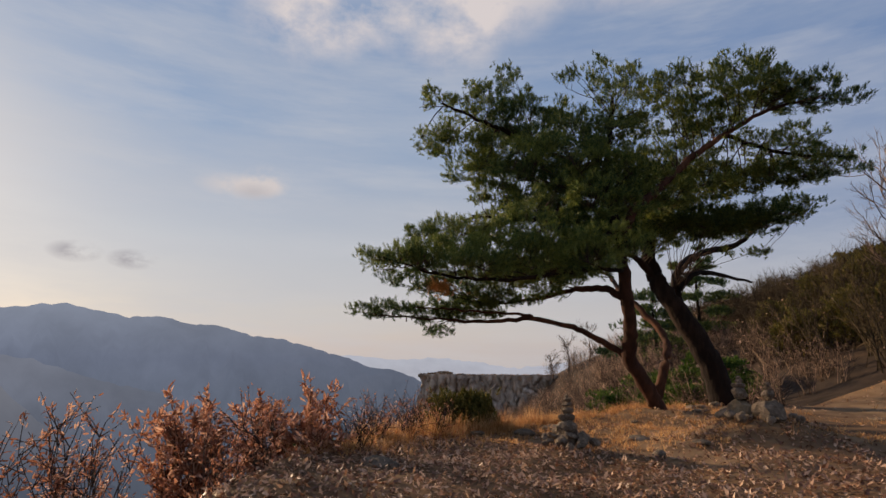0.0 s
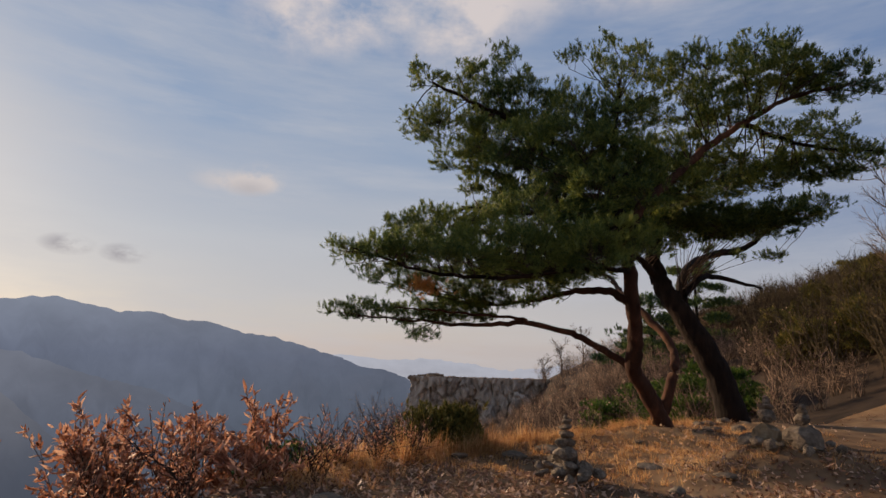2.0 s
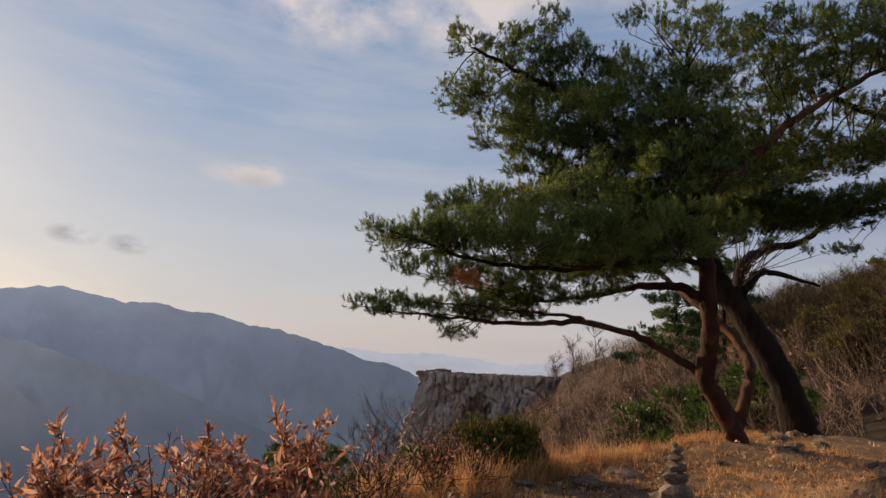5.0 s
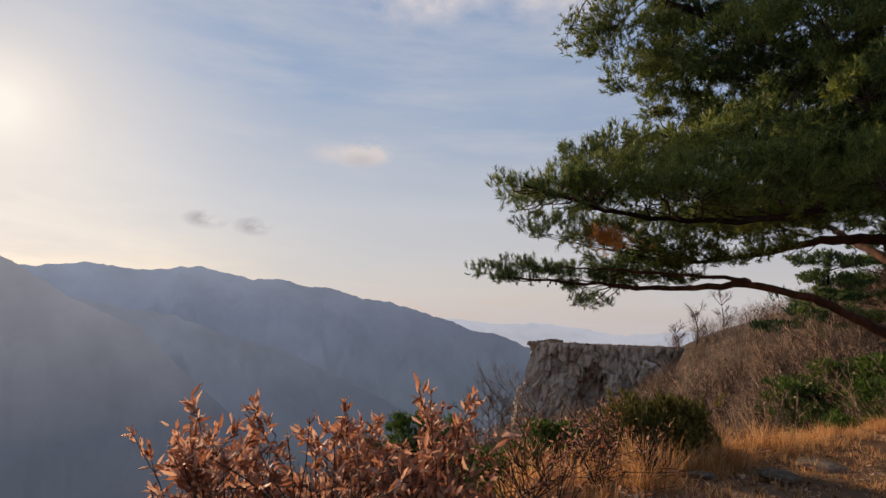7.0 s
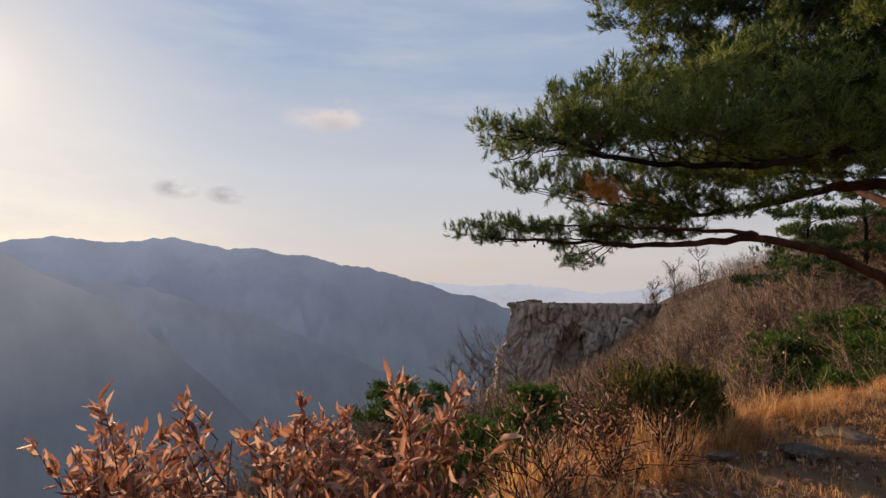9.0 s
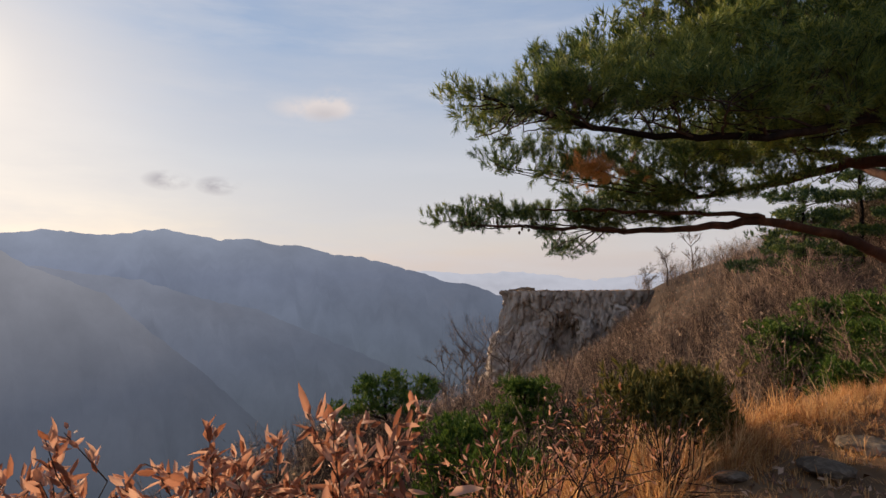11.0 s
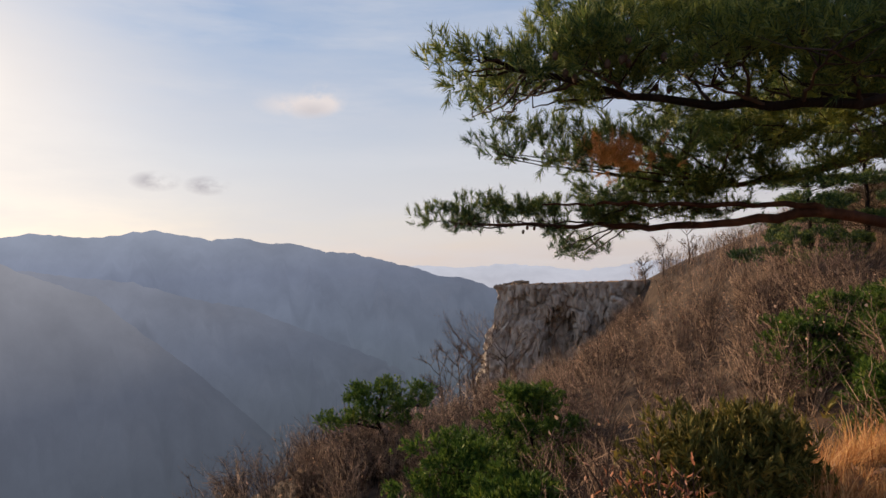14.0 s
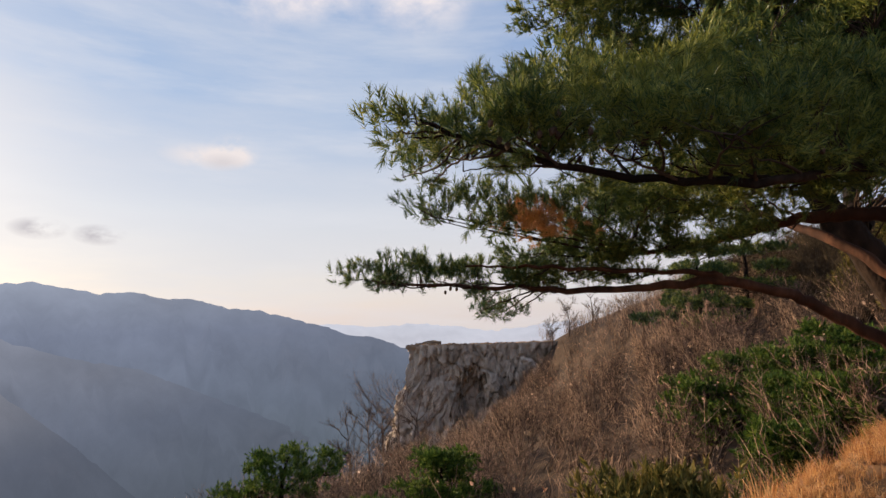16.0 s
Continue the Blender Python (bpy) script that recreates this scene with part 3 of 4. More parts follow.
    shelf(ml, (2.2, 10.0, 3.4, 1.0, 0.38), (3.0, 10.5, 3.6, 0.9, 0.34), (1.1, 9.4, 3.5, 1.0, 0.3), (2.4, 10.6, 3.05, 0.8, 0.22), (0.1, 9.4, 3.42, 0.65, 0.2), (-0.45, 9.3, 3.38, 0.3, 0.12))
    shelf(front, (-1.05, 8.55, 2.86, 0.24, 0.12), (-0.95, 9.4, 2.82, 0.36, 0.13), (-0.55, 8.7, 2.83, 0.60, 0.22), (0.2, 8.7, 2.88, 0.85, 0.32), (1.05, 8.9, 2.92, 0.95, 0.38), (2.0, 9.1, 3.0, 0.95, 0.40), (0.6, 8.4, 2.72, 0.7, 0.16), (-0.2, 9.4, 3.08, 0.65, 0.22), (2.85, 9.3, 3.2, 0.75, 0.32), (1.6, 9.5, 2.8, 0.9, 0.24), d=1.25)
    shelf(side, (-0.85, 10.35, 2.68, 0.36, 0.13), (-0.25, 10.3, 2.68, 0.65, 0.18), (0.6, 10.4, 2.72, 0.8, 0.22), (1.5, 10.4, 2.82, 0.9, 0.26), (0.55, 10.9, 2.44, 0.8, 0.18), (1.25, 10.8, 2.42, 0.65, 0.16), (2.0, 10.4, 2.48, 0.45, 0.12), d=1.15)
    shelf(low, (-1.62, 11.4, 2.2, 0.36, 0.12), (-1.0, 11.4, 2.18, 0.70, 0.16), (-0.15, 11.4, 2.12, 0.72, 0.17), d=1.3)
    shelf(low, (-0.25, 12.1, 1.82, 0.45, 0.06), d=0.8)
    shelf(low_b, (0.35, 11.1, 2.2, 0.7, 0.18), (1.0, 10.9, 2.16, 0.5, 0.12), d=1.2)
    shelf(right, (3.0, 14.6, 3.6, 1.3, 0.3))
    P, D, S = np.concatenate(pt), np.concatenate(di), np.concatenate(sz)
    up = P[:, 2] > 3.5
    V, F = join([foliage(P[k], D[k], S[k], kinds) for k, kinds in ((up, MID_TUFTS), (~up, TUFTS)) if k.any()])
    part("crown", np_mesh("crown", V, F, NEEDLE), tree, "dark green needle foliage in flat layers")
    V, F = join(tw)
    tagged(part("branchwork", np_mesh("branchwork", V, F, DARK_TWIG), tree), kind="stuff")
    p, d = clump(np.array((-0.04, 10.0, 2.52)), 90, 0.13, 0.5, np.zeros(3))
    V, F = foliage(p, d, np.full(90, 0.95))
    part("dead_sprig", np_mesh("dead_sprig", V, F, BROWN_NEEDLE), tree, "rust-brown dead needles")


big_pine()


def cones():
    """Small cones hanging under the shoots of the near shelves."""
    bm = bmesh.new()
    bmesh.ops.create_icosphere(bm, subdivisions=1, radius=0.018)
    for v in bm.verts:
        v.co.z *= 1.5
        v.co *= 1 + 0.18 * math.sin(v.co.z * 300 + v.co.x * 200)
    me = bpy.data.meshes.new("cone")
    bm.to_mesh(me)
    bm.free()
    me.materials.append(CONE)
    tree = bpy.data.objects["pine_tree"]
    for _ in range(44):
        if rng.random() < 0.6:
            p = (rng.uniform(-0.7, 1.4), rng.uniform(8.3, 8.9), rng.uniform(2.72, 2.9))
        else:
            p = (rng.uniform(-1.5, 0.5), rng.uniform(11.2, 11.7), rng.uniform(2.02, 2.15))
        part("cone", me, tree).location = p


cones()


def leaning_pine():
    tree = tagged(new("pine_tree"), "old thick-trunked pine leaning over the terrace edge", "tree")
    tw, pt, di, sz = [], [], [], []

    def shelf(P, *pads, d=1.0):
        for x, y, z, half, thick in pads:
            pad((x, y, z), half, thick, d * 1.5, P, tw, pt, di, sz)

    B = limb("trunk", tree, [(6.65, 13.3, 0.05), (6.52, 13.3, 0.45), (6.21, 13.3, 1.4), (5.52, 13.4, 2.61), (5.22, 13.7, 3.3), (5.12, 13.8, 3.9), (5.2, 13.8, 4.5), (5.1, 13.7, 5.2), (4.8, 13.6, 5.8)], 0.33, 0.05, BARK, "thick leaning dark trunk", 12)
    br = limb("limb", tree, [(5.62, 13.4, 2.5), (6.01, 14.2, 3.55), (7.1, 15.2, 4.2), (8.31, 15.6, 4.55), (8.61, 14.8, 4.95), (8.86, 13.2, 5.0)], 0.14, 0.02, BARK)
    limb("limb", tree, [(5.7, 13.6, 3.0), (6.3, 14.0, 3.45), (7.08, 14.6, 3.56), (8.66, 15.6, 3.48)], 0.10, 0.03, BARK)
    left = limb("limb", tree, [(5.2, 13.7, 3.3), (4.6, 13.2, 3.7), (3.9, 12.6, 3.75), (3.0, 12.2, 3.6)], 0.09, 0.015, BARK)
    shelf(B, (5.62, 13.0, 5.45, 1.6, 0.42), (5.3, 12.6, 4.6, 1.1, 0.34), (4.6, 13.2, 4.9, 1.1, 0.34), d=0.9)
    shelf(left, (3.78, 12.5, 3.95, 1.25, 0.4), (4.7, 12.5, 4.3, 1.0, 0.3))
    shelf(br, (8.05, 12.6, 4.95, 0.6, 0.18), (7.4, 12.8, 4.72, 1.0, 0.24), (6.4, 13.0, 4.6, 1.1, 0.30), d=1.15)
    shelf(br, (5.6, 12.8, 4.35, 1.0, 0.24), (6.6, 13.0, 4.36, 0.9, 0.20), (7.3, 12.9, 4.45, 0.8, 0.18), d=1.2)
    shelf(br, (7.2, 13.0, 3.88, 0.6, 0.10), (6.1, 13.5, 4.1, 0.7, 0.14), d=0.5)
    P, D, S = np.concatenate(pt), np.concatenate(di), np.concatenate(sz)
    up = P[:, 2] > 3.5
    V, F = join([foliage(P[k], D[k], S[k], kinds) for k, kinds in ((up, MID_TUFTS), (~up, TUFTS)) if k.any()])
    part("crown", np_mesh("crown", V, F, NEEDLE), tree, "dark green needle foliage in flat layers")
    V, F = join(tw)
    tagged(part("branchwork", np_mesh("branchwork", V, F, DARK_TWIG), tree), kind="stuff")


leaning_pine()


def young_pine(name, label, x, y, height, width, mat=YOUNG_NEEDLE, layers=4, density=1.0, flat=0.16, group="young pines on the slope", category="tree", size=1.25, low=0.3):
    z = float(terrain(x, y))
    tree = tagged(new(name), label, category, group)
    tree.location = (x, y, z)
    tw, pt, di, sz = [], [], [], []
    stem = limb("trunk", tree, [(0, 0, -0.15), (0.03, 0.02, height * 0.4), (-0.04, 0.0, height * 0.75), (0, 0.03, height * 0.93)], 0.03 + height * 0.018, 0.012, BARK, sides=6)
    for k in range(layers):
        f = low + (0.95 - low) * k / max(1, layers - 1)
        w = width * (1.05 - 0.75 * max(0, f - 0.35))
        for i in range(6):
            a = i * 1.05 + k * 0.6 + rng.uniform(-0.3, 0.3)
            e = w * rng.uniform(0.18, 0.42)
            c = np.array([math.cos(a) * e, math.sin(a) * e, height * f - 0.10 * e + rng.normal(0, 0.03 * height)])
            pad(c, w * rng.uniform(0.15, 0.24), flat * 0.5, density * 0.65, stem, tw, pt, di, sz, 0.9, 0.11, 0.12)
    V, F = foliage(np.concatenate(pt), np.concatenate(di), np.concatenate(sz) * size, FAR_TUFTS)
    part("crown", np_mesh("crown", V, F, mat), tree)
    V, F = join(tw)
    tagged(part("branchwork", np_mesh("branchwork", V, F, DARK_TWIG), tree), kind="stuff")
    return tree


def small_pine(x, y):
    """A stunted pine whose flat shelves spread to both sides just above the brush."""
    tree = tagged(new("small_pine"), "small flat-topped green pine standing above the brush", "tree", "young pines on the slope")
    tree.location = (x, y, float(terrain(x, y)) + 0.25)
    tw, pt, di, sz = [], [], [], []
    stem = limb("trunk", tree, [(0.5, 0, -0.5), (0.35, 0.05, 0.6), (0.1, 0, 1.2), (0.2, 0.05, 1.9), (0.3, 0, 2.2)], 0.09, 0.02, BARK, sides=6)
    left = limb("limb", tree, [(0.15, 0, 1.0), (-0.6, 0, 1.15), (-1.7, 0.1, 1.25)], 0.045, 0.012, BARK, sides=6)
    right = limb("limb", tree, [(0.15, 0, 1.3), (0.8, 0.1, 1.6), (1.5, 0, 1.7)], 0.045, 0.012, BARK, sides=6)
    for P, pads in ((left, ((-1.6, 0.1, 1.28, 0.42, 0.12), (-0.95, -0.2, 1.2, 0.6, 0.16), (-0.8, 0.4, 1.75, 0.5, 0.12), (-0.3, -0.1, 1.3, 0.6, 0.18))),
                    (stem, ((0.1, 0, 2.0, 0.75, 0.2), (0.45, 0.1, 2.25, 0.55, 0.14), (-0.1, -0.4, 1.65, 0.7, 0.2), (-0.45, 0.2, 2.15, 0.3, 0.1))),
                    (right, ((0.9, 0, 1.75, 0.7, 0.2), (1.5, 0.1, 1.9, 0.45, 0.14), (0.9, -0.3, 1.4, 0.6, 0.18), (1.25, 0.3, 2.2, 0.35, 0.1)))):
        for px, py, pz, half, thick in pads:
            pad((px, py, pz), half, thick, 0.9, P, tw, pt, di, sz, 0.9, 0.13, 0.2)
    V, F = foliage(np.concatenate(pt), np.concatenate(di), np.concatenate(sz) * 1.2, FAR_TUFTS)
    part("crown", np_mesh("crown", V, F, YOUNG_NEEDLE), tree)
    V, F = join(tw)
    tagged(part("branchwork", np_mesh("branchwork", V, F, DARK_TWIG), tree), kind="stuff")


small_pine(-5.15, 22.0)
for x, y, h, w in ((5.9, 19.0, 1.15, 2.6), (7.0, 19.6, 1.3, 2.8), (7.9, 18.6, 1.2, 3.0), (8.8, 18.2, 1.3, 3.0), (6.7, 17.2, 1.0, 2.2), (-1.9, 15.2, 1.9, 2.8), (-0.6, 18.6, 1.9, 2.6), (-0.9, 13.6, 1.5, 1.8), (4.9, 14.6, 1.0, 1.8), (6.6, 15.6, 1.1, 2.0)):
    young_pine("young_pine", "bushy green young pine growing among bare brush", x, y, h, w, flat=0.26, low=0.16)
for x, y, h, w in ((10.9, 29.0, 4.4, 4.6), (13.9, 30.5, 4.9, 4.6)):
    young_pine("hill_pine", "green pine with flat tiers on the brushy hill", x, y, h, w, NEEDLE, 5, 0.5, 0.35, "hill pines", low=0.28, size=1.6)
for x, y, h, w in ((14.5, 24.0, 1.2, 2.4), (17.5, 26.0, 1.6, 2.8), (20.0, 26.0, 1.6, 3.0), (12.5, 19.5, 1.2, 2.2), (23.0, 31.0, 2.0, 3.4), (15.5, 20.5, 1.7, 2.8), (18.0, 22.5, 1.8, 3.2), (13.2, 17.6, 1.3, 2.4), (21.5, 27.0, 2.0, 3.4)):
    young_pine("evergreen_shrub", "olive-green evergreen shrub on the brushy hill", x, y, h, w, OLIVE_NEEDLE, 4, 0.4, 0.6, "hill shrubs", "shrub", 1.4)
for x, y, h, w in ((0.15, 8.8, 0.72, 0.85), (0.45, 9.0, 0.5, 0.5), (-0.1, 9.25, 0.6, 0.7)):
    young_pine("juniper_shrub", "olive-brown juniper shrub at the edge of the terrace", x, y, h, w, OLIVE_NEEDLE, 4, 1.9, 0.3, "juniper shrubs", "shrub", 0.8, 0.12)


# ---- bare brush ----
def bare_shrub(seed, stems=13, height=1.7, lean=0.42, twigs=6, ends=1):
    """A leafless shrub: tapering stems with side twigs, each a three-sided spike."""
    r = np.random.default_rng(seed)
    V, F = [], []

    def spike(p, q, w):
        d = q - p
        s = np.cross(d, r.normal(0, 1, 3))
        s /= np.linalg.norm(s) + 1e-9
        t = np.cross(d / np.linalg.norm(d), s)
        n = len(V)
        for a in (0, 2.09, 4.19):
            V.append(p + w * (math.cos(a) * s + math.sin(a) * t))
        V.append(q)
        F.extend([(n, n + 1, n + 3), (n + 1, n + 2, n + 3), (n + 2, n, n + 3)])

    for _ in range(stems):
        a = r.uniform(0, 6.28)
        d = np.array([math.cos(a) * lean * r.uniform(0.2, 1.3), math.sin(a) * lean * r.uniform(0.2, 1.3), 1.0])
        p = np.array([r.normal(0, 0.12), r.normal(0, 0.12), -0.15])
        h = height * r.uniform(0.6, 1.1)
        q = p + d * h
        spike(p, q, 0.015)
        for _ in range(twigs):
            f = r.uniform(0.25, 0.92)
            b = p + (q - p) * f
            e = d * 0.7 + r.normal(0, 0.5, 3)
            e = e / np.linalg.norm(e) * h * r.uniform(0.18, 0.45) * (1.2 - 0.6 * f)
            spike(b, b + e, 0.009)
            for _ in range(ends):
                g = b + e * r.uniform(0.3, 0.9)
                k = e * 0.5 + r.normal(0, 0.10, 3)
                spike(g, g + k * 0.9, 0.005)
    return np.array(V), np.array(F)


def upright(n, lean=0.12):
    d = rng.normal(0, lean, (n, 3))
    d[:, 2] = 1
    return d


def brush(n, xr, yr, size, seeds, keep, stems, twigs, name="bare_brush", label="leafless grey-brown brush covering the slope", mat=TWIG):
    x, y = rng.uniform(*xr, n), rng.uniform(*yr, n)
    k = keep(x, y)
    x, y = x[k], y[k]
    P = np.stack([x, y, terrain(x, y)], -1)
    out, pick = [], rng.integers(0, len(seeds), len(P))
    for i, s in enumerate(seeds):
        q = P[pick == i]
        out.append(scatter(bare_shrub(s, stems, twigs=twigs), frames_from(upright(len(q)), rng.uniform(0, 6.28, len(q)), rng.uniform(*size, len(q))), q))
    V, F = join(out)
    return tagged(new(name, np_mesh(name, V, F, mat)), label, "brush", kind="stuff")


def off_terrace(x, y):
    d = x - np.interp(y, EDGE_Y, EDGE_X)
    return (d < -1.6) | (y > 14.2)


brush(1150, (-12, 30), (11, 34), (0.6, 1.15), (11, 12, 13), lambda x, y: off_terrace(x, y) & (x > -11.5 + 0.12 * (y - 20)) & (x < y * 1.0 + 2) & (x < 10.5 + 0.3 * (y - 14)), 13, 7)
# hill brush to the right, coloured dark as if seen from its shaded side
brush(900, (10, 40), (13, 48), (1.0, 1.75), (21, 22), lambda x, y: off_terrace(x, y) & (x < y * 1.0 + 2) & (x > 10 + 0.3 * (y - 14)), 13, 7, label="leafless brush covering the hill, its backlit shade painted in dark olive-brown", mat=SHADED_TWIG)
brush(900, (-8, 46), (34, 66), (0.6, 1.35), (14, 15), lambda x, y: (x < y * 0.9) & (x > -7) & ~((x < 12) & (y > 56)), 8, 4)

brush(34, (0.2, 2.6), (11.6, 15.0), (0.85, 1.2), (26, 27), off_terrace, 15, 9)
brush(70, (-7.2, -3.2), (20.2, 22.2), (0.7, 1.0), (16,), lambda x, y: x > -99, 13, 7)
brush(40, (7.6, 10.6), (25.6, 28.0), (1.0, 1.45), (17,), lambda x, y: x > -99, 13, 7)
brush(260, (-7, 9), (48, 57), (0.9, 1.5), (18, 19), lambda x, y: y > 50 - 0.4 * x, 11, 6)


def flecks(n):
    """Dry leaves still hanging in the brush."""
    x, y = rng.uniform(-8, 34, n), rng.uniform(14, 60, n)
    k = (x < y * 0.9 + 2) & (fbm(x, y, 0.25, 3, 31.0) > 0.0) & ~((x < 12) & (y > 55))
    x, y = x[k], y[k]
    P = np.stack([x, y, terrain(x, y) + rng.uniform(0.4, 1.7, len(x))], -1)
    V, F = scatter(leaf(0.09, 0.05, 0.2, 0.3), frames_from(rng.normal(0, 1, (len(P), 3)), rng.uniform(0, 6.28, len(P)), rng.uniform(0.6, 1.3, len(P))), P)
    return tagged(new("brush_leaves", np_mesh("brush_leaves", V, F, LITTER)), "pale dry leaves clinging to the brush", "leaves", kind="stuff")


# ---- dry grass ----
def grass_tuft(n, seed, height, spread=0.13, curl=0.8):
    r = np.random.default_rng(seed)
    V, F = [], []
    for _ in range(n):
        a = r.uniform(0, 6.28)
        out = np.array([math.cos(a), math.sin(a), 0])
        side = np.array([-math.sin(a), math.cos(a), 0])
        p = out * r.uniform(0, spread)
        h, c, w = height * r.uniform(0.5, 1.1), curl * r.uniform(0.1, 1.2), 0.0034
        i = len(V)
        for s, ww in ((0, 1), (0.4, 0.9), (0.75, 0.6)):
            m = p + out * c * h * s * s + np.array([0, 0, h * s * (1 - 0.25 * c * s)])
            V.extend([m - side * w * ww, m + side * w * ww])
        V.append(p + out * c * h * 1.15 + np.array([0, 0, h * (1 - 0.3 * c)]))
        F.extend([(i, i + 1, i + 3), (i, i + 3, i + 2), (i + 2, i + 3, i + 5), (i + 2, i + 5, i + 4), (i + 4, i + 5, i + 6)])
    return np.array(V, float), np.array(F)


def grass(points, size, height=0.42, seed=40, label="tufts of straw-coloured dry grass"):
    out, pick = [], rng.integers(0, 3, len(points))
    for k in range(3):
        q = points[pick == k]
        out.append(scatter(grass_tuft(17, seed + k, height), frames_from(upright(len(q), 0.2), rng.uniform(0, 6.28, len(q)), rng.uniform(*size, len(q))), q))
    V, F = join(out)
    return tagged(new("dry_grass", np_mesh("dry_grass", V, F, STRAW)), label, "grass", kind="stuff")


def on_ground(x, y):
    return np.stack([x, y, terrain(x, y) + relief(x, y) - 0.02], -1)


y = rng.uniform(5.9, 13, 1400)
x = np.interp(y, EDGE_Y, EDGE_X) + rng.normal(0.15, 0.40, 1400)
k = np.hypot(x - 0.25, y - 8.95) > 0.6
grass(on_ground(x[k], y[k]), (0.22, 0.58))
x, y = rng.uniform(-1, 13, 1500), rng.uniform(6.8, 14.5, 1500)
k = (fbm(x, y, 0.6, 3, 12.0) > 0.08) & (x > np.interp(y, EDGE_Y, EDGE_X))
grass(on_ground(x[k], y[k]), (0.3, 0.65), 0.20, 60)
x, y = rng.uniform(0.2, 6, 1500), rng.uniform(6.8, 13.0, 1500)
k = x > np.interp(y, EDGE_Y, EDGE_X) + 0.1
grass(on_ground(x[k], y[k]), (0.5, 1.1), 0.10, 80, "short flattened straw-coloured turf")


y = rng.uniform(6.7, 9.8, 680)
x = np.interp(y, EDGE_Y, EDGE_X) + rng.uniform(-0.55, 0.75, 680)
k = (np.hypot(x - 0.2, y - 8.8) > 0.45) & (fbm(x, y, 1.1, 3, 17.0) > -0.12)
grass(on_ground(x[k], y[k]), (0.4, 0.95), 0.46, 100, "tall upright orange-brown dry grass at the slope edge")


# ---- leaf litter ----
def leaf(length, width, fold, curl):
    """A dry leaf: a folded, curled blade along x."""
    V = [(0, 0, 0), (0.33, 0, 0.02), (0.7, 0, curl * 0.5), (1, 0, curl), (0.3, 0.5, fold), (0.68, 0.42, fold + curl * 0.5), (0.3, -0.5, fold), (0.68, -0.42, fold + curl * 0.5)]
    F = [(0, 1, 4), (1, 2, 5), (1, 5, 4), (2, 3, 5), (0, 6, 1), (1, 6, 7), (1, 7, 2), (2, 7, 3)]
    return np.array(V, float) * [length, width, length], np.array(F)


def fallen_leaf(length, width, fold, curl):
    """A simpler leaf for the ground: two folded halves, curled at the tip."""
    V = [(0, 0, 0), (0.55, 0, 0.05), (1, 0, curl), (0.45, 0.5, fold), (0.45, -0.5, fold)]
    return np.array(V, float) * [length, width, length], np.array([(0, 1, 3), (1, 2, 3), (0, 4, 1), (1, 4, 2)])


def litter(n):
    x, y = rng.uniform(-3.8, 11, n), rng.uniform(-2.0, 13.5, n)
    w = fbm(x, y, 0.5, 3, 21.0)
    d = x - np.interp(y, EDGE_Y, EDGE_X)
    k = (d > -1.2) & ((w + rng.uniform(-0.35, 0.45, n) > -0.28) | (x < 2.0)) & ((x < 4.8) | (rng.random(n) < 0.15)) & ((y < 7.4) | (rng.random(n) < 0.25))
    x, y = x[k], y[k]
    P = on_ground(x, y) + np.stack([0 * x, 0 * x, rng.uniform(0.02, 0.05, len(x))], -1)
    out = []
    shapes = [fallen_leaf(0.095, 0.045, 0.15, 0.25), fallen_leaf(0.08, 0.05, 0.3, -0.2), fallen_leaf(0.11, 0.04, 0.05, 0.4)]
    pick = rng.integers(0, 3, len(P))
    for i, s in enumerate(shapes):
        q = P[pick == i]
        out.append(scatter(s, frames_from(upright(len(q), 0.45), rng.uniform(0, 6.28, len(q)), rng.uniform(0.38, 0.82, len(q))), q))
    V, F = join(out)
    return tagged(new("leaf_litter", np_mesh("leaf_litter", V, F, LITTER)), "brown fallen oak leaves strewn over the ground", "leaves", kind="stuff")


litter(115000)
flecks(9000)


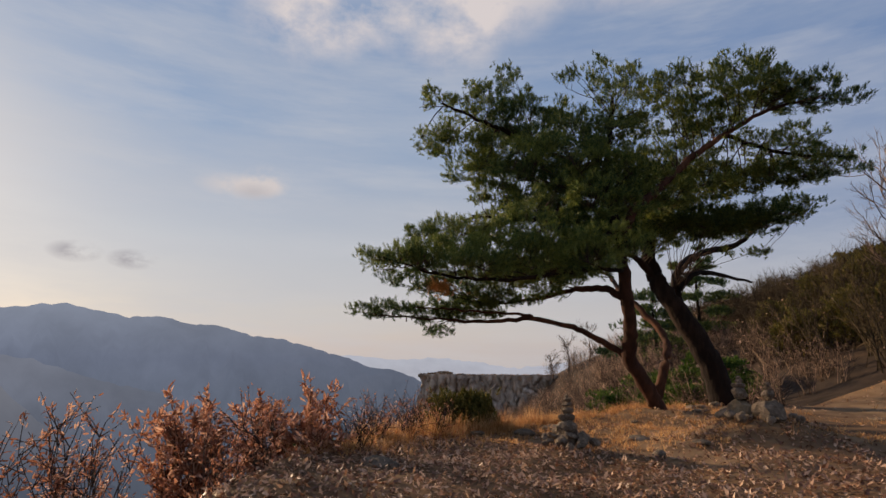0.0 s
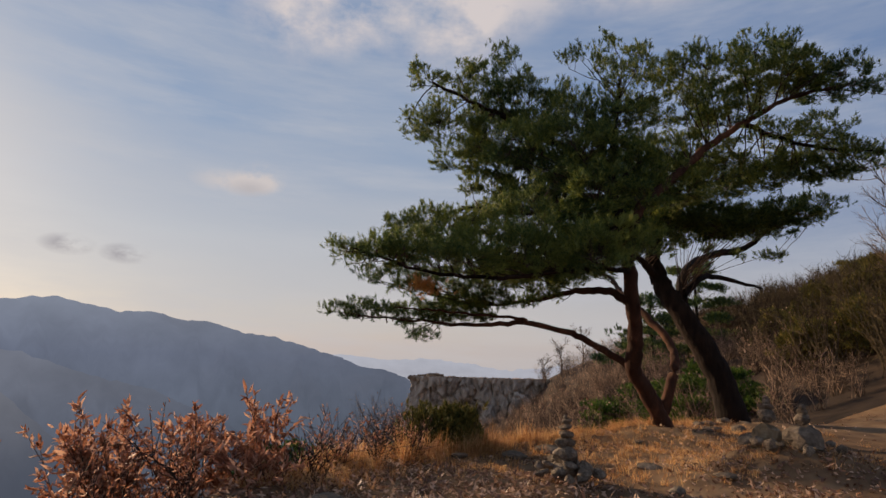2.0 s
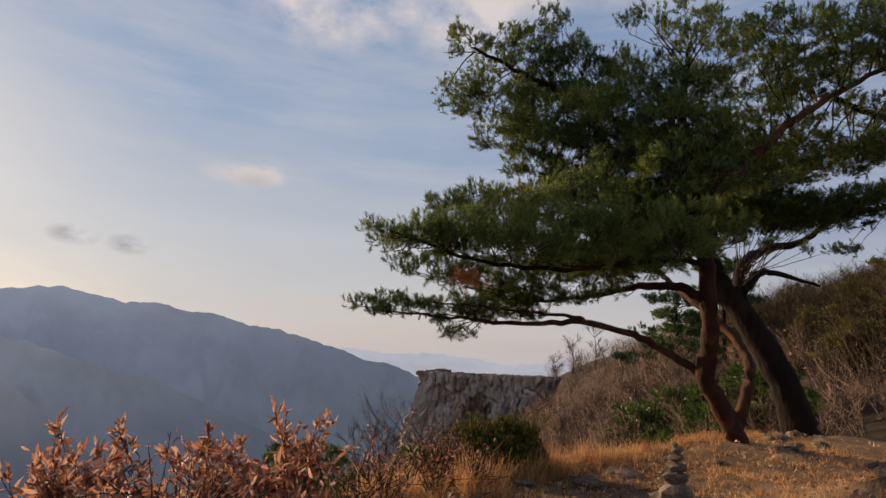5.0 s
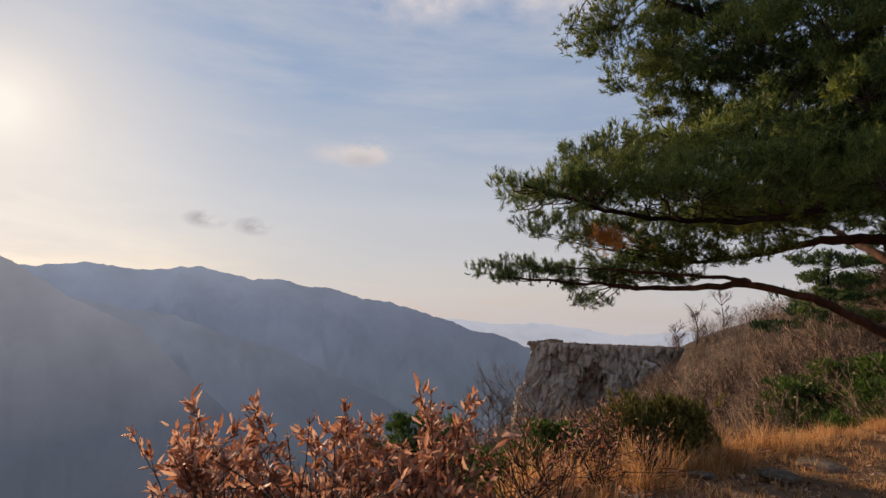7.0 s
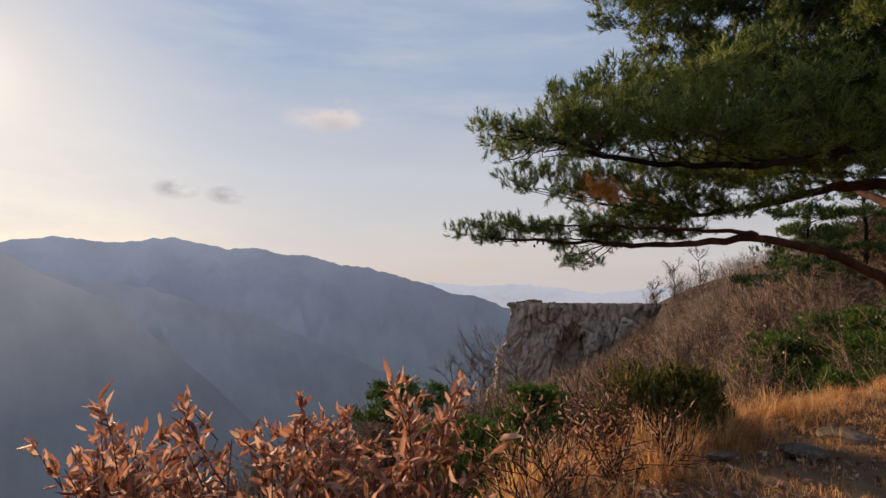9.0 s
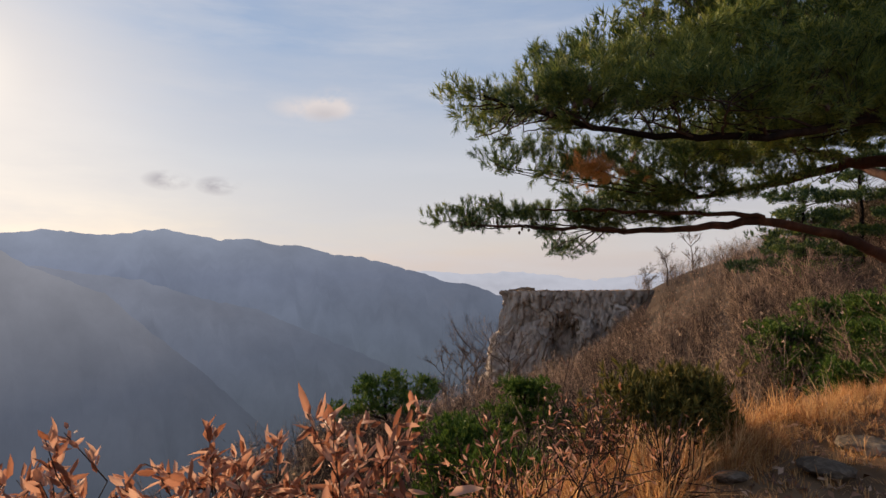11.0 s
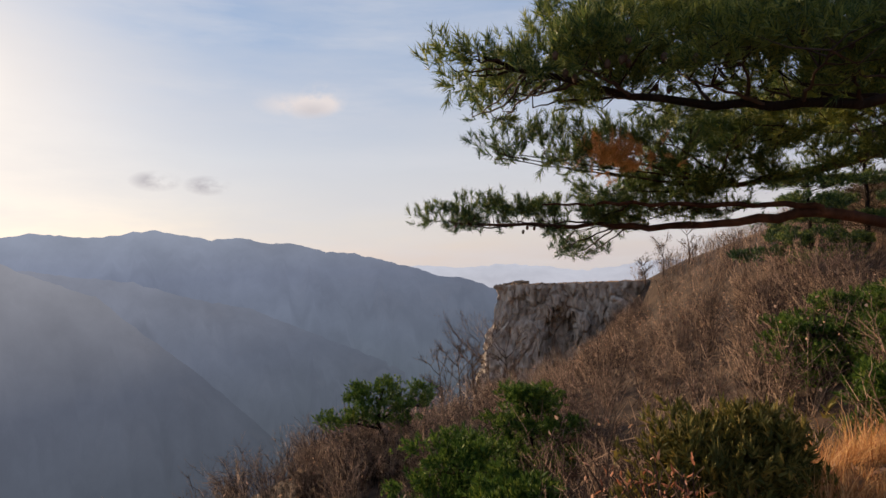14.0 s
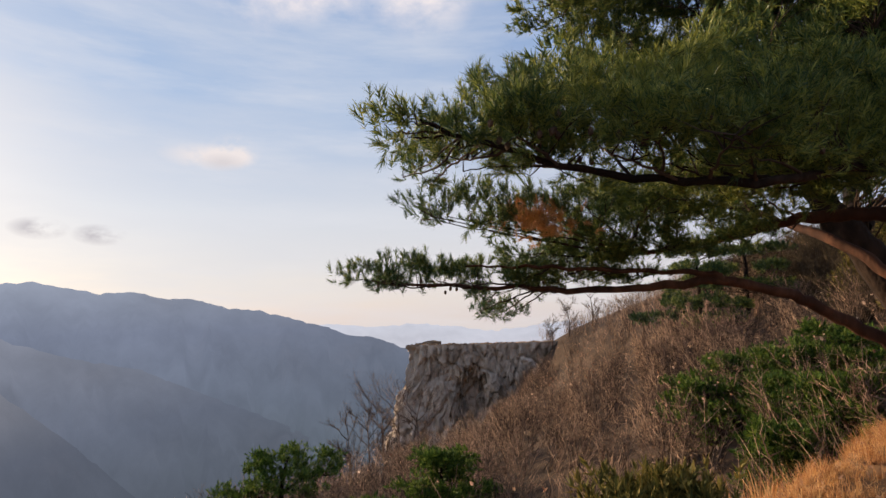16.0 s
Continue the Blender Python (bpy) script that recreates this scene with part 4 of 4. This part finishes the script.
# ---- oak shrubs ----
def oak_shrub(x, y, height, width, stems, leaves, label="shrub with rust-red dry oak leaves at the slope edge", base=None, mat=OAK_LEAF, size=1.0, girth=0.011):
    z = float(terrain(x, y)) if base is None else base
    shrub = tagged(new("oak_shrub"), label, "shrub", "dry oak shrubs")
    shrub.location = (x, y, z)
    wood, P, D = [], [], []
    for _ in range(stems):
        a = rng.uniform(0, 6.28)
        reach = width * 0.5 * rng.uniform(0.1, 1)
        h = height * rng.uniform(0.7, 1.0)
        tip = np.array([math.cos(a) * reach, math.sin(a) * reach, h])
        path = smooth_path([(0, 0, -0.1), tip * [0.35, 0.35, 0.5] + rng.normal(0, 0.04, 3), tip], 5, 0.01)
        V, F = tube(path, np.linspace(girth, 0.003, len(path)), 4)
        part("stem", np_mesh("stem", V, F, DARK_TWIG), shrub)
        for _ in range(8):
            b = path[rng.integers(2, len(path))]
            e = rng.normal(0, 0.5, 3) + [0, 0, 0.75] + tip * [0.5, 0.5, 0]
            e = e / np.linalg.norm(e) * rng.uniform(0.15, 0.4)
            wood.append(tube([b, b + e * 0.5 + rng.normal(0, 0.01, 3), b + e], [0.004, 0.003, 0.002], 3))
            n = max(2, leaves // (stems * 8))
            f = rng.uniform(0.2, 1.0, n)[:, None]
            P.append(b + e * f + rng.normal(0, 0.012, (n, 3)))
            D.append(e / np.linalg.norm(e) + rng.normal(0, 0.65, (n, 3)))
    V, F = join(wood)
    tagged(part("twig_work", np_mesh("twig_work", V, F, DARK_TWIG), shrub), kind="stuff")
    P, D = np.concatenate(P), np.concatenate(D)
    out, pick = [], rng.integers(0, 3, len(P))
    turn = np.array([[0, 0, -1.0], [0, 1, 0], [1, 0, 0]])
    for i, s in enumerate((leaf(0.095, 0.030, 0.16, 0.45), leaf(0.075, 0.030, 0.24, 0.6), leaf(0.11, 0.028, 0.12, -0.5))):
        q = pick == i
        out.append(scatter((s[0] @ turn.T, s[1]), frames_from(D[q], rng.uniform(0, 6.28, q.sum()), size * rng.uniform(0.7, 1.2, q.sum())), P[q]))
    V, F = join(out)
    tagged(part("foliage", np_mesh("foliage", V, F, mat), shrub), kind="stuff")
    return shrub


for x, y, b, h, w, s, n in ((-2.0, 6.5, -0.6, 1.3, 1.2, 22, 3000), (-2.6, 6.2, -0.6, 1.35, 1.0, 20, 2600), (-1.45, 6.5, -0.4, 1.25, 0.8, 14, 1500), (-1.25, 6.05, -0.2, 0.8, 0.6, 10, 700), (-3.1, 6.7, -0.7, 1.45, 0.9, 12, 1200)):
    oak_shrub(x, y, h, w, s, n, base=b, size=0.86, girth=0.008)
for x, y, b, h, w, s, n in ((-2.4, 3.7, -0.15, 1.12, 0.6, 8, 520), (-2.3, 3.8, -0.15, 1.06, 0.4, 8, 520), (-2.75, 3.55, -0.25, 1.14, 0.7, 8, 460), (-2.5, 4.2, -0.3, 1.0, 0.6, 8, 520)):
    oak_shrub(x, y, h, w, s, n, "airy shrub with sparse reddish dry leaves", base=b, size=0.42, girth=0.0035)
for x, y, h, w, n in ((-1.9, 4.9, 0.55, 0.8, 420), (-1.6, 5.4, 0.5, 0.8, 420), (-2.1, 5.5, 0.8, 0.9, 520), (-2.4, 4.8, 0.8, 0.9, 420), (-0.85, 6.2, 0.25, 0.5, 90), (0.0, 7.5, 0.22, 0.5, 130), (-0.9, 7.4, 0.5, 0.8, 300), (-0.45, 7.9, 0.4, 0.6, 200), (-1.2, 7.0, 0.5, 0.7, 260), (-0.7, 8.4, 0.7, 0.8, 260), (-0.4, 7.2, 0.24, 0.5, 160), (-0.3, 8.2, 0.26, 0.5, 140), (-0.75, 6.9, 0.36, 0.6, 300), (-1.5, 9.0, 0.8, 0.8, 320), (-0.9, 9.4, 0.8, 0.8, 300)):
    oak_shrub(x, y, h, w, 7, n, "low oak sprout with dry reddish leaves in grass", size=0.42, girth=0.005)


# ---- stones ----
def stone_mesh(seed, flat=0.6):
    bm = bmesh.new()
    bmesh.ops.create_icosphere(bm, subdivisions=2, radius=0.5)
    for v in bm.verts:
        n = noise.fractal(v.co * 1.7 + Vector((seed, seed * 2, 0)), 1.0, 2.0, 3)
        v.co *= 1 + 0.35 * n
        v.co.z *= flat
    me = bpy.data.meshes.new("stone")
    bm.to_mesh(me)
    bm.free()
    me.materials.append(STONE)
    return me


STONES = [stone_mesh(s, f) for s, f in ((1.3, 0.55), (4.1, 0.75), (7.7, 0.45), (9.2, 0.9))]


def cairn(x, y, z, sizes, label, ring=True):
    c = tagged(new("cairn"), label, "cairn", "stacked stone cairns")
    c.location = (x, y, z)
    h = -0.03
    for i, (w, k) in enumerate(sizes):
        n = max(1, round((w / 0.16) ** 1.3)) if w > 0.2 and ring else 1
        t = 0.0
        for j in range(n):
            a = j / n * 6.28 + i
            s = w if n == 1 else w * 0.62
            rad = 0 if n == 1 else w * 0.32
            ob = part("stone", STONES[(i + j + k) % 4], c)
            ob.location = (math.cos(a) * rad + rng.normal(0, 0.008), math.sin(a) * rad + rng.normal(0, 0.008), h + s * 0.28)
            ob.rotation_euler = (rng.normal(0, 0.12), rng.normal(0, 0.12), rng.uniform(0, 6.28))
            ob.scale = (s, s * rng.uniform(0.75, 1), s)
            t = max(t, s * 0.5)
        h += t
    return c


def pile(c, n, radius, height, size):
    """Loose stones heaped round the foot of a cairn."""
    for i in range(n):
        a, r = i * 2.4, radius * math.sqrt((i + 0.5) / n)
        ob = part("stone", STONES[i % 4], c)
        w = size * rng.uniform(0.6, 1.2)
        ob.location = (math.cos(a) * r, math.sin(a) * r, height * (1 - r / radius) + w * 0.2)
        ob.rotation_euler = (rng.normal(0, 0.3), rng.normal(0, 0.3), rng.uniform(0, 6.28))
        ob.scale = (w, w * rng.uniform(0.6, 1), w * rng.uniform(0.7, 1.1))


front_cairn = cairn(1.5, 6.9, float(terrain(1.5, 6.9)), ((0.30, 1), (0.25, 0), (0.20, 2), (0.15, 1), (0.13, 2), (0.10, 3), (0.06, 1)), "leaning cairn of pale grey stones in leaf litter", False)
pile(front_cairn, 16, 0.34, 0.14, 0.17)
boulder_cairn = cairn(3.95, 7.6, float(terrain(3.95, 7.6)), ((0.34, 3), (0.22, 0), (0.16, 2), (0.10, 0), (0.07, 1)), "stone cairn on a rounded boulder beside the path", False)
boulder_cairn.children[0].scale.z *= 1.15
for ob in boulder_cairn.children[1:]:
    ob.location.z += 0.10
pile(boulder_cairn, 9, 0.42, 0.0, 0.15)
dark_cairn = cairn(4.12, 7.25, float(terrain(4.12, 7.25)), ((0.40, 3), (0.18, 0), (0.12, 2), (0.08, 0)), "dark stone cairn beside the path", False)
dark_cairn.children[0].scale.z *= 0.95
for ob in dark_cairn.children[1:]:
    ob.location.z += 0.08
pile(dark_cairn, 10, 0.45, 0.0, 0.16)
base_stone = boulder_cairn.children[0]
base_stone.data = base_stone.data.copy()
base_stone.data.materials[0] = TAN_STONE
for x, y, s, k in ((5.0, 11.0, 0.3, 0), (4.7, 10.6, 0.25, 2), (5.6, 11.3, 0.35, 1), (3.3, 9.9, 0.2, 0), (-0.6, 5.6, 0.5, 2), (2.6, 7.6, 0.3, 2), (7.5, 9.8, 0.4, 0), (1.2, 8.4, 0.35, 2), (1.75, 8.9, 0.4, 0), (5.5, 12.2, 0.34, 2), (5.2, 12.0, 0.26, 1), (5.9, 12.4, 0.3, 3), (4.9, 11.2, 0.22, 2), (6.2, 12.2, 0.2, 0), (2.4, 6.4, 0.18, 1), (3.1, 6.9, 0.22, 2), (0.5, 8.1, 0.2, 0)):
    ob = tagged(new("rock", STONES[k]), "grey field stone lying in dry leaves", "rock", "loose rocks")
    ob.location, ob.scale, ob.rotation_euler = (x, y, float(terrain(x, y)) + 0.02 * s), (s, s * 0.8, s * 0.7), (0, 0, x * 7)


# ---- bare tree ----
def bare_tree(x, y, height):
    t = tagged(new("bare_tree"), "leafless grey deciduous tree on the brushy hill", "tree", "bare trees")
    t.location = (x, y, float(terrain(x, y)))
    trunk = limb("trunk", t, [(0, 0, -0.2), (0.1, 0, height * 0.4), (-0.05, 0.1, height * 0.95)], 0.09, 0.01, TWIG, sides=6)
    tw = []

    def grow(p, d, length, r, level):
        q = p + d * length
        tw.append(tube([p, (p + q) / 2 + rng.normal(0, 0.03 * length, 3), q], [r, r * 0.75, r * 0.45], 4 if level < 2 else 3))
        if level < 3:
            for _ in range(4):
                e = d + rng.normal(0, 0.42, 3) + [0, 0, 0.12]
                grow(p + (q - p) * rng.uniform(0.4, 1), e / np.linalg.norm(e), length * rng.uniform(0.45, 0.7), r * 0.55, level + 1)

    for _ in range(11):
        b = trunk[rng.integers(len(trunk) // 3, len(trunk))]
        a = rng.uniform(0, 6.28)
        d = np.array([math.cos(a) * 0.7, math.sin(a) * 0.7, 0.75])
        grow(b, d / np.linalg.norm(d), height * rng.uniform(0.2, 0.36), 0.03, 0)
    V, F = join(tw)
    tagged(part("branchwork", np_mesh("branchwork", V, F, TWIG), t), kind="stuff")


bare_tree(14.2, 17.0, 5.2)
bare_tree(16.5, 20.0, 5.0)
for x, y, h in ((-3.7, 44.0, 6.0), (-4.4, 41.0, 4.6), (-2.7, 45.0, 6.6), (-1.4, 43.0, 5.0), (-5.2, 38.0, 3.6), (-3.4, 39.0, 4.0), (12.6, 57.0, 2.8), (14.5, 56.0, 3.0), (11.2, 58.0, 2.4)):
    bare_tree(x, y, h)
